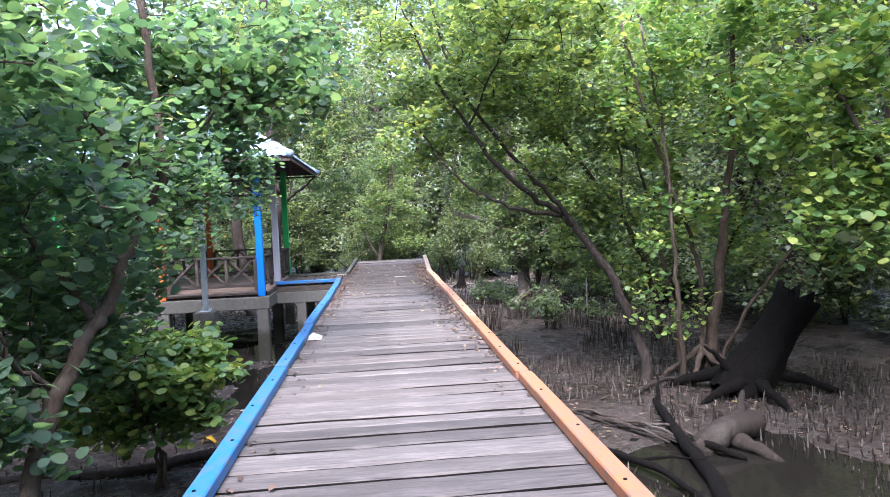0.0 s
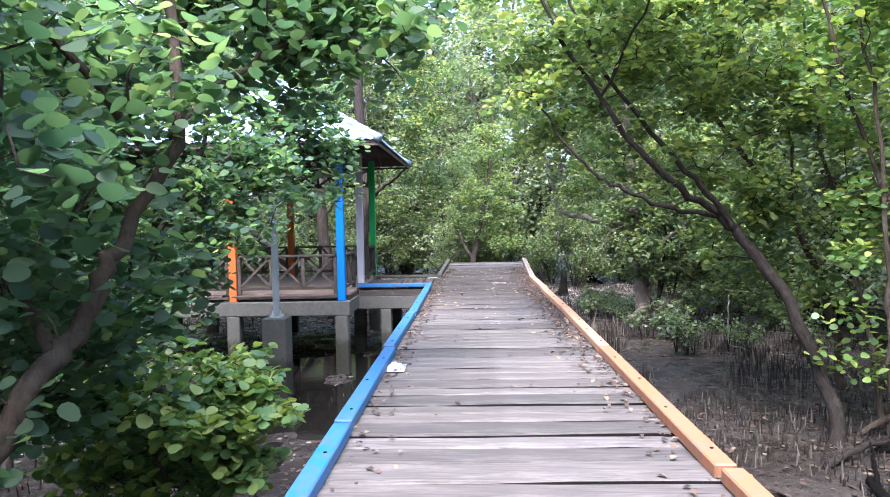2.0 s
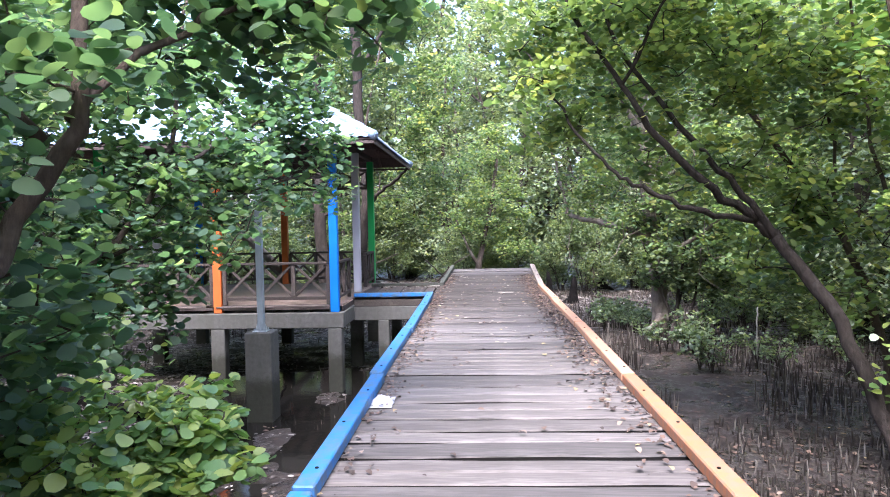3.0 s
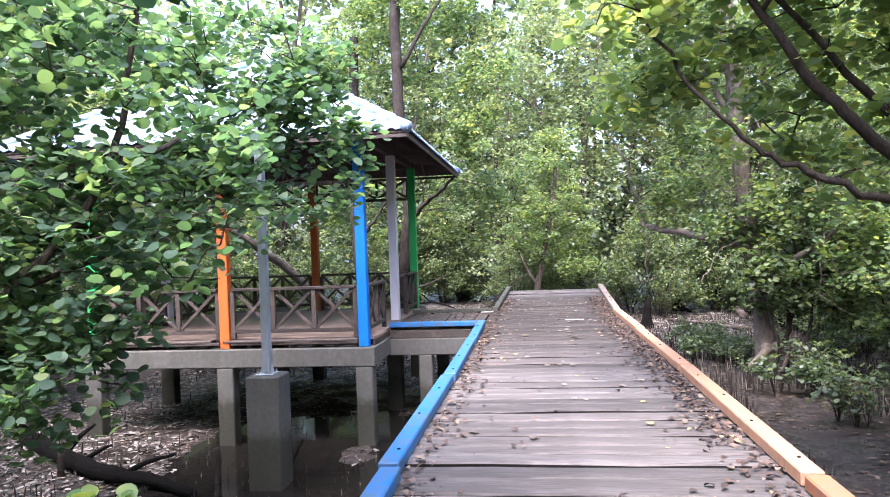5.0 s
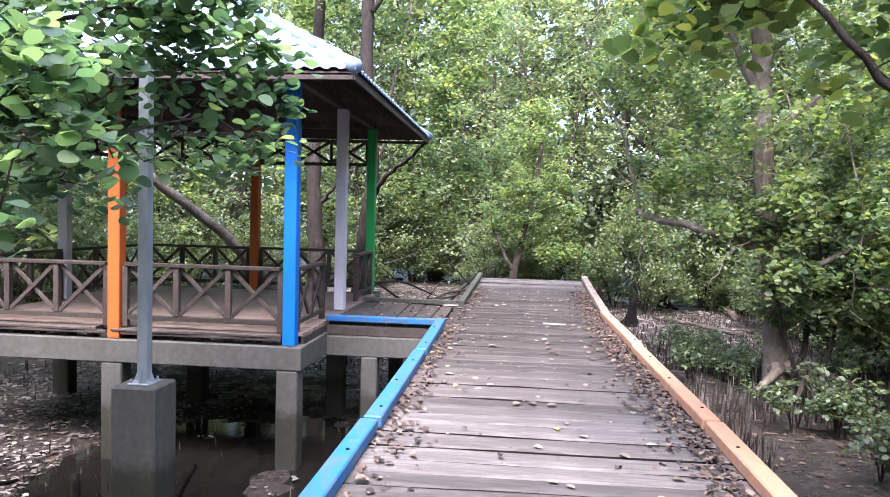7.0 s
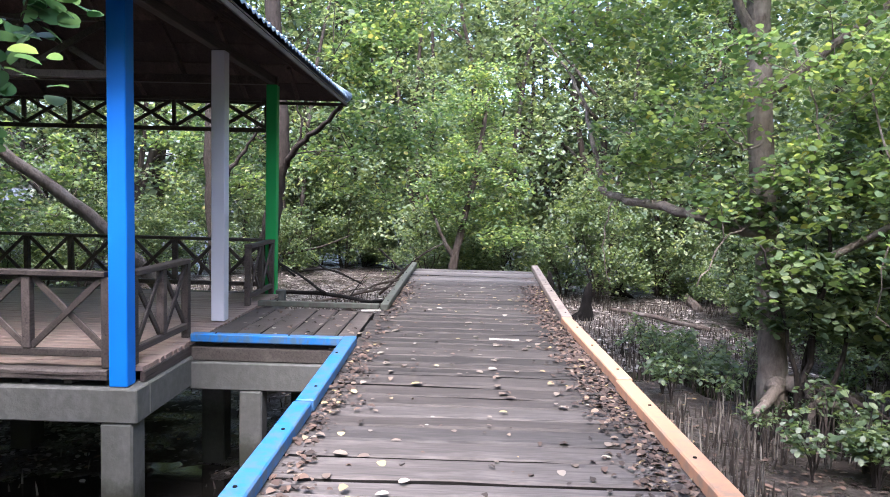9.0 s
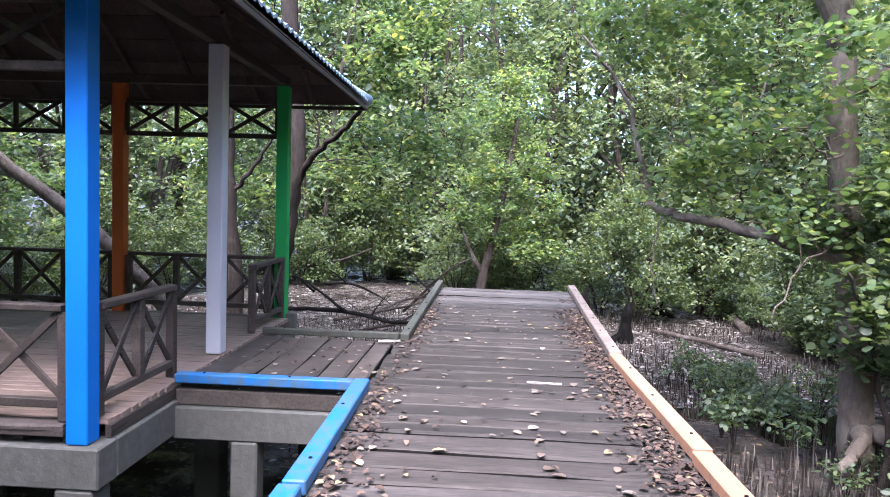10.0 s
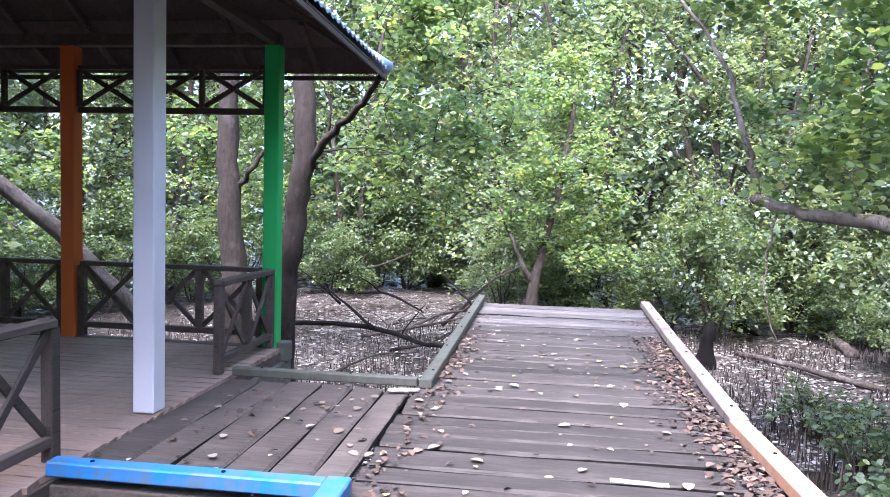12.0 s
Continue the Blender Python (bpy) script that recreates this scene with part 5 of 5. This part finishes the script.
def mud_things():
    breathing_roots()
    stump((2.92, 25.38, -1.33), 0.62, 0.15, M_BARKBLACK, "black broken stump standing in the mud", 3, (0.08, 0.05))
    stump((2.36, 27.04, -1.33), 0.75, 0.13, M_BARKBLACK, "black broken stump beside the boardwalk end", 4, (-0.03, 0.0))
    stump((4.68, 29.3, -1.33), 0.8, 0.17, M_BARKBLACK, "dark rotten stump at the forest edge", 5)
    log("fallen_log", ((3.79, 26.45, -1.26), (4.44, 25.38, -1.23), (5.39, 23.95, -1.28)), 0.045, 0.06, M_BARK, "thin grey log lying on the mud", seed=2)
    log("fallen_log", ((7.06, 32.04, -1.23), (6.58, 29.42, -1.21), (6.11, 26.8, -1.26)), 0.1, 0.12, M_BARK, "thick grey-brown log lying on the mud", seed=3)
    log("fallen_log", ((-4.9, 7.1, -1.5), (-4.3, 7.2, -1.46), (-3.69, 7.1, -1.48), (-3.08, 7.24, -1.46), (-2.3, 7.45, -1.4), (-1.5, 7.6, -1.45)), 0.085, 0.06, M_BARKDARK, "dark log lying over the pool beside the boardwalk", seed=4)
    # dead branches behind the link platform
    log("dead_branch", ((-1.39, 21.8, -0.52), (-1.98, 23.11, -0.73), (-2.7, 24.42, -0.83), (-4.01, 25.85, -0.97), (-5.32, 26.8, -1.17)), 0.03, 0.055, M_BARKBLACK, "long dark dead branch lying behind the green edge timber", "branch",
        (((-3.17, 24.9, -0.85), (-4.96, 27.28, -0.34), 0.04), ((-4.25, 26.45, -0.64), (-5.79, 28.23, -0.1), 0.03), ((-2.46, 24.07, -0.78), (-2.22, 25.14, -0.4), 0.02)), 5, 8)
    log("dead_branch", ((-5.08, 31.32, -1.02), (-4.01, 30.13, -0.87), (-2.82, 28.71, -1.09)), 0.045, 0.025, M_BARKBLACK, "dark forked dead branch on the mud", "branch", (((-4.25, 30.37, -0.87), (-4.6, 29.54, -0.4), 0.025),), 6, 7)
    log("dead_branch", ((-8.29, 33.94, -1.11), (-6.63, 33.23, -0.76), (-4.96, 32.75, -0.4), (-3.77, 32.28, 0.08)), 0.07, 0.02, M_BARKDARK, "pale fallen branch at the forest edge", "branch", (((-5.91, 32.99, -0.58), (-4.72, 31.8, 0.2), 0.03), ((-5.2, 32.75, -0.46), (-4.96, 32.04, 0.55), 0.02)), 7, 7)
    for k, (a, m, b) in enumerate((((-3.65, 25.97, -1.23), (-2.22, 25.61, -0.87), (-0.79, 25.26, -0.4)), ((-0.68, 25.97, -1.23), (-1.51, 26.09, -0.4), (-2.1, 26.21, 0.14)), ((-3.06, 26.8, -1.23), (-1.63, 26.56, -0.7), (0.28, 26.33, -0.99)),
                                      ((-2.82, 24.9, -1.26), (-1.87, 24.42, -0.99), (-1.03, 24.66, -1.21)), ((-2.22, 27.75, -1.23), (-1.15, 27.04, -0.16), (-0.44, 26.56, 0.32)))):
        log("dead_branch", (a, m, b), 0.04, 0.014, M_BARKDARK if k % 2 else M_BARK, "bare dead branch on the mud beyond the boardwalk", "branch",
            ((m, (m[0] + 0.5, m[1] - 0.2, m[2] + 0.4), 0.016), (Vector(a).lerp(Vector(m), 0.5), (a[0] + 0.2, a[1] - 0.3, a[2] + 0.6), 0.015)), 20 + k, 6)
    rng = random.Random(77)
    for k in range(9):
        x, y, g = rng.uniform(-3.8, -0.6), rng.uniform(21.5, 30), rng.uniform(-0.6, 0.6)
        l, up = rng.uniform(0.5, 1.1), rng.uniform(0.05, 0.45)
        e = (x + 2 * l * math.cos(g), y + 2 * l * math.sin(g), -1.25 + up)
        m = (x + l * math.cos(g + 0.2), y + l * math.sin(g + 0.2), -1.28 + up * 0.7)
        log("dead_branch", ((x, y, -1.36), m, e), 0.026, 0.008, M_BARKDARK if k % 3 else M_BARKPALE, "thin bare branch fallen on the mud", "branch",
            ((m, (m[0] + 0.3, m[1] + 0.2, m[2] + 0.3), 0.012), (Vector(m).lerp(Vector(e), 0.5), (e[0] - 0.1, e[1] - 0.4, e[2] + 0.15), 0.009)), 40 + k, 5)
    # uprooted black stump and roots east of the walk
    hollow_trunk()
    log("dark_root", ((3.5, 7.38, -1.1), (3.36, 6.66, -1.14), (3.22, 5.79, -1.18), (3.13, 5.15, -1.21), (2.98, 4.36, -1.28)), 0.05, 0.085, M_BARKBLACK, "black curved root lying in the wet mud", "root", (((3.47, 7.18, -1.12), (3.64, 7.64, -0.82), 0.035), ((3.24, 5.94, -1.17), (3.75, 5.49, -1.26), 0.07)), 10)
    log("rotten_log", ((3.35, 5.83, -1.27), (3.64, 5.94, -1.13), (3.97, 6.11, -1.1), (4.29, 6.34, -1.17)), 0.13, 0.17, M_BARKDARK, "short brown rotten log beside a black root", "log", (((4.09, 6.28, -1.04), (4.29, 6.56, -0.82), 0.07), ((3.86, 5.94, -1.21), (4.09, 5.38, -1.3), 0.12)), 15, 12)
    rng = random.Random(31)
    for k in range(9):
        x, y, g = 2.45 + 0.1 * k + rng.uniform(-0.1, 0.1), 7.6 - 0.18 * k + rng.uniform(-0.2, 0.2), rng.uniform(-1.25, -0.75)
        l = rng.uniform(0.5, 0.9)
        p, q = Vector((x - 0.3 * l, y + 0.4 * l, -1.2)), Vector((x + l * math.cos(g), y + l * math.sin(g), -1.22))
        log("dead_branch", (p, p.lerp(q, 0.5) + Vector((0, 0, rng.uniform(0.02, 0.09))), q), 0.024, 0.01, M_BARK if k % 2 else M_BARKDARK, "grey dead stick lying on the mud beside the edge timber", "branch", seed=120 + k, sides=6)
    log("sunken_branch", ((2.28, 6.05, -1.21), (2.62, 5.26, -1.18), (2.84, 4.13, -1.21)), 0.045, 0.03, M_BARKBLACK, "black branch lying in the wet hollow", "branch", (((2.56, 5.49, -1.18), (3.13, 5.15, -1.1), 0.025),), 16)
    log("dead_branch", ((4.6, 13.96, -1.21), (4.56, 13.91, -0.76), (4.52, 13.85, -0.36), (4.54, 13.85, -0.08)), 0.022, 0.01, M_PALESTICK, "thin bleached stick standing in the mud", "branch", (((4.6, 13.91, -1.04), (4.99, 13.62, -1.17), 0.015),), 131, 6)
    log("sunken_branch", ((3.41, 7.97, -1.16), (3.97, 8.31, -1.08), (4.65, 8.77, -1.17)), 0.04, 0.03, M_BARKDARK, "dark branch half sunk in the mud", "branch", seed=11)
    log("fallen_log", ((-8.2, 14.2, -1.5), (-6.73, 13.05, -1.42), (-5.85, 12.57, -1.44), (-5.09, 12.43, -1.48), (-4.44, 12.16, -1.56)), 0.16, 0.05, M_BARKBLACK, "black jagged log lying at the edge of the pool", "log",
        (((-5.6, 12.5, -1.45), (-4.9, 12.6, -1.2), 0.05), ((-6.4, 12.9, -1.42), (-5.9, 12.8, -1.15), 0.05), ((-6.9, 13.2, -1.4), (-6.6, 13.5, -1.05), 0.06)), 14)
    for q, (x, y, h) in enumerate(((-4.42, 12.72, 0.42), (-6.5, 12.6, 0.4))):
        log("mooring_stake", ((x, y, -1.75), (x + 0.01, y, -1.6), (x + 0.02, y, -1.58 + h)), 0.05, 0.045, M_BARKDARK, "dark wooden stake standing in the pool", "stake", seed=50 + q, sides=7)
    log("mooring_stake", ((-3.68, 13.3, -1.7), (-3.58, 13.35, -1.45), (-3.5, 13.4, -1.25)), 0.025, 0.018, M_BARKBLACK, "thin slanting stake standing in the pool", "stake", seed=13, sides=6)
    log("mooring_stake", ((-3.0, 8.3, -1.75), (-2.98, 8.3, -1.5), (-2.97, 8.3, -1.15)), 0.028, 0.024, M_BARK, "thin stake standing in the pool", "stake", seed=12, sides=6)


def seedlings():
    """Low mangrove seedlings with narrow leaves in the wet mud east of the walk."""
    rng = random.Random(44)
    made = None
    for k in range(66):
        x, y = (rng.uniform(3.0, 6.6), rng.uniform(13.5, 22.5)) if k % 2 else (rng.uniform(2.6, 4.8), rng.uniform(15.0, 22.0))
        if x < 3.4 and y < 17:
            x += 0.7
        if made is None or k < 4:
            h = 0.75
            ob = thing("mangrove_seedling", (0, 0, 0), "young mangrove seedling with narrow dark leaves", "seedling", "seedlings in the mud")
            hubs = []
            for q in range(6):
                a = rng.uniform(0, 6.28)
                e = (0.32 * math.cos(a), 0.32 * math.sin(a), h * rng.uniform(0.6, 1.1))
                line = curve(((0, 0, -0.05), (e[0] * 0.3, e[1] * 0.3, e[2] * 0.6), e), 3)
                part("stem", Shape().add(*tube(line, taper(len(line), 0.012, 0.004), 5)), M_BARKDARK, ob)
                hubs += [np.array(e), np.array(e) * 0.75]
            rs = np.random.RandomState(k + 5)
            pts = clumps(rs, hubs, 130, 0.17)
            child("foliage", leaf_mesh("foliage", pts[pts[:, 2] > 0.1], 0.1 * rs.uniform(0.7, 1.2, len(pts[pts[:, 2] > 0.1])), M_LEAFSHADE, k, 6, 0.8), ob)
            made = (made or []) + [ob]
            target = ob
        else:
            target = copy_thing(made[k % 4], Matrix.Identity(4))
        sc = rng.uniform(0.5, 0.95)
        target.matrix_basis = pose(x, y, mud_height(x, y), 0, 0, rng.uniform(0, 360)) @ Matrix.Diagonal((sc, sc, sc, 1))


mud_things()
seedlings()


# ---- litter ----
def litter():
    rs = np.random.RandomState(7)
    # brown crumbled leaves, thick along both edges of the planks
    pts = []
    for k in range(10000):
        y = 1.5 + 20.8 * rs.uniform() ** 0.7
        lo, hi = deck_edge(y)
        drift = 0.55 + 0.45 * noise.noise(Vector((y * 0.9, 3.0 if k % 2 else 8.0, 0.3)))
        u = rs.uniform()
        far = min(1.0, max(0.03, (y - 3.5) / 9)) ** 1.3
        if u < 0.6:
            x = hi - 0.07 - abs(rs.normal(0, 0.16 * (0.5 + drift)))
            if rs.uniform() > far * (0.35 + drift):
                continue
        elif u < 0.85:
            x = lo + 0.07 + abs(rs.normal(0, 0.12 * (0.5 + drift)))
            if rs.uniform() > min(1.0, far + 0.12) * (0.25 + 0.8 * drift):
                continue
            if 15.5 < y < 17.6 and k % 2:
                x = rs.uniform(-2.6, -1.0)
        else:
            x = rs.uniform(lo + 0.1, hi - 0.1)
            if rs.uniform() > far * 0.22:
                continue
        pts.append((x, y, 0.008 + rs.uniform(0, 0.014)))
    pts = np.array(pts)
    ob = new("leaf_litter", leaf_mesh("leaf_litter", pts, 0.044 * rs.uniform(0.35, 1.5, len(pts)), M_LITTER, 71, 8, 0.75, 3.0, 0.4))
    tagged(ob, "dry brown fallen leaves on the planks", "fallen leaves", kind="stuff")
    # larger leaves, fallen of late, pale and yellow
    pts = []
    for k in range(300):
        y = 8 + 14 * rs.uniform() ** (0.6 if k % 3 else 0.35)
        lo, hi = deck_edge(y)
        x = rs.uniform(-2.6 if 15.6 < y < 17.6 else lo + 0.1, hi - 0.1)
        pts.append((x, y, 0.012))
    pts = np.array(pts)
    ob = new("pale_leaf_litter", leaf_mesh("pale_leaf_litter", pts, 0.062 * rs.uniform(0.45, 1.45, len(pts)), M_FRESHLITTER, 74, 8, 0.8, 9, 0.16))
    tagged(ob, "pale and yellow fallen leaves scattered over the planks", "fallen leaves", kind="stuff")
    pts = []
    for k in range(12500):
        x, y = (rs.uniform(-9, 9), rs.uniform(1, 27)) if k < 11000 else (rs.uniform(1.4, 5.5), rs.uniform(4, 16))
        if -1.3 < x < 1.3 and y < 22.6 or mud_height(x, y) < water_level(x, y) + 0.01:
            continue
        pts.append((x, y, mud_height(x, y) + 0.012))
    ob = new("mud_litter", leaf_mesh("mud_litter", np.array(pts), 0.075 * rs.uniform(0.6, 1.3, len(pts)), M_LITTER, 72, 6, 0.7, 5, 0.08))
    tagged(ob, "fallen leaves scattered on the mud", "fallen leaves", kind="stuff")
    # bleached leaves, laid thicker to stand in for sky sheen on wet mud
    pts = []
    for k in range(27500):
        x, y = (rs.uniform(-9.5, -4.2), rs.uniform(10.5, 17.5)) if k >= 22000 else ((rs.uniform(-9, 1.4), rs.uniform(18, 36)), (rs.uniform(-5, 1.0), rs.uniform(19, 30)), (rs.uniform(1.4, 6), rs.uniform(20, 30)), (rs.uniform(-10, -1.5), rs.uniform(9, 21)) if k % 8 == 3 else (rs.uniform(-7, 0.5), rs.uniform(20, 34)))[k % 4]
        if -1.2 < x < 1.45 and y < 22.6 or mud_height(x, y) < water_level(x, y) - 0.005:
            continue
        pts.append((x, y, mud_height(x, y) + 0.014))
    ob = new("bleached_litter", leaf_mesh("bleached_litter", np.array(pts), 0.085 * rs.uniform(0.5, 1.3, len(pts)), M_PALELITTER, 73, 6, 0.7, 5, 0.1))
    tagged(ob, "bleached fallen leaves on the wet mud, also standing in for its sky sheen", "fallen leaves", kind="stuff")


def sticks():
    """Two split pieces of wood left on the planks."""
    rng = random.Random(3)
    for a, b, w, label in (((0.2, 15.97, 0.014), (0.5, 15.94, 0.016), 0.035, "split pale stick lying on the planks"), ((-1.32, 17.47, 0.02), (-1.08, 17.5, 0.022), 0.07, "bleached piece of bark beside the green edge timber")):
        a, b = Vector(a), Vector(b)
        line = [a.lerp(b, k / 5) + Vector((0, rng.uniform(-0.006, 0.006), rng.uniform(-0.002, 0.003))) for k in range(6)]
        v = [q + Vector((0, y * w * rng.uniform(0.6, 1.1) / 2, z)) for q in line for y, z in ((-1, -0.006), (1, -0.006), (0.6, 0.008), (-0.6, 0.008))]
        f = [(4 * k + j, 4 * k + 4 + j, 4 * k + 4 + (j + 1) % 4, 4 * k + (j + 1) % 4) for k in range(5) for j in range(4)] + [(3, 2, 1, 0), (20, 21, 22, 23)]
        tagged(new("stick", Shape().add(v, f).mesh("stick", M_PALESTICK)), label, "stick")


def crumpled_cloth():
    s = Shape()
    n = 14
    v = [(-1.0 + 0.2 * (i / n - 0.5) + 0.015 * noise.noise(Vector((i, j, 3.3))), 7.48 + 0.34 * (j / n - 0.5), 0.008 + 0.055 * max(0, 1 - math.hypot(i / n - 0.5, j / n - 0.5) * 1.9) * (1 + 0.9 * noise.noise(Vector((i * 0.45, j * 0.45, 0.5))))) for j in range(n + 1) for i in range(n + 1)]
    f = [(j * (n + 1) + i, j * (n + 1) + i + 1, (j + 1) * (n + 1) + i + 1, (j + 1) * (n + 1) + i) for j in range(n) for i in range(n)]
    k = len(v)
    v += [(x, y, 0.004) for x, y, z in v]
    f += [tuple(k + q for q in quad[::-1]) for quad in f]
    rim = list(range(n + 1)) + [j * (n + 1) + n for j in range(1, n + 1)] + [n * (n + 1) + i for i in range(n - 1, -1, -1)] + [j * (n + 1) for j in range(n - 1, 0, -1)]
    f += [(rim[(i + 1) % len(rim)], rim[i], k + rim[i], k + rim[(i + 1) % len(rim)]) for i in range(len(rim))]
    tagged(new("crumpled_cloth", s.add(v, f).mesh("crumpled_cloth", M_WHITE, True)), "crumpled white rag lying on the planks", "rag")


def yellow_scrap():
    """A crumpled yellow scrap afloat in the pool."""
    n = 6
    v = [(YELLOW[0] + 0.2 * (i / n - 0.5), YELLOW[1] + 0.1 * (j / n - 0.5) + 0.03 * noise.noise(Vector((i * 0.6, j * 0.6, 2))), -1.57 + 0.13 * math.sin(3.1 * i / n) * (0.7 + 0.5 * noise.noise(Vector((i * 0.7, j * 0.7, 4))))) for j in range(n + 1) for i in range(n + 1)]
    f = [(j * (n + 1) + i, j * (n + 1) + i + 1, (j + 1) * (n + 1) + i + 1, (j + 1) * (n + 1) + i) for j in range(n) for i in range(n)]
    k = len(v)
    v += [(x, y, z - 0.012) for x, y, z in v]
    f += [tuple(k + q for q in quad[::-1]) for quad in f]
    tagged(new("yellow_scrap", Shape().add(v, f).mesh("yellow_scrap", M_YELLOW, True)), "crumpled yellow plastic scrap in the dark pool", "litter")


YELLOW = (-2.66, 8.42)
litter()
sticks()
crumpled_cloth()
yellow_scrap()
pavilion_floor()
deck_boards()
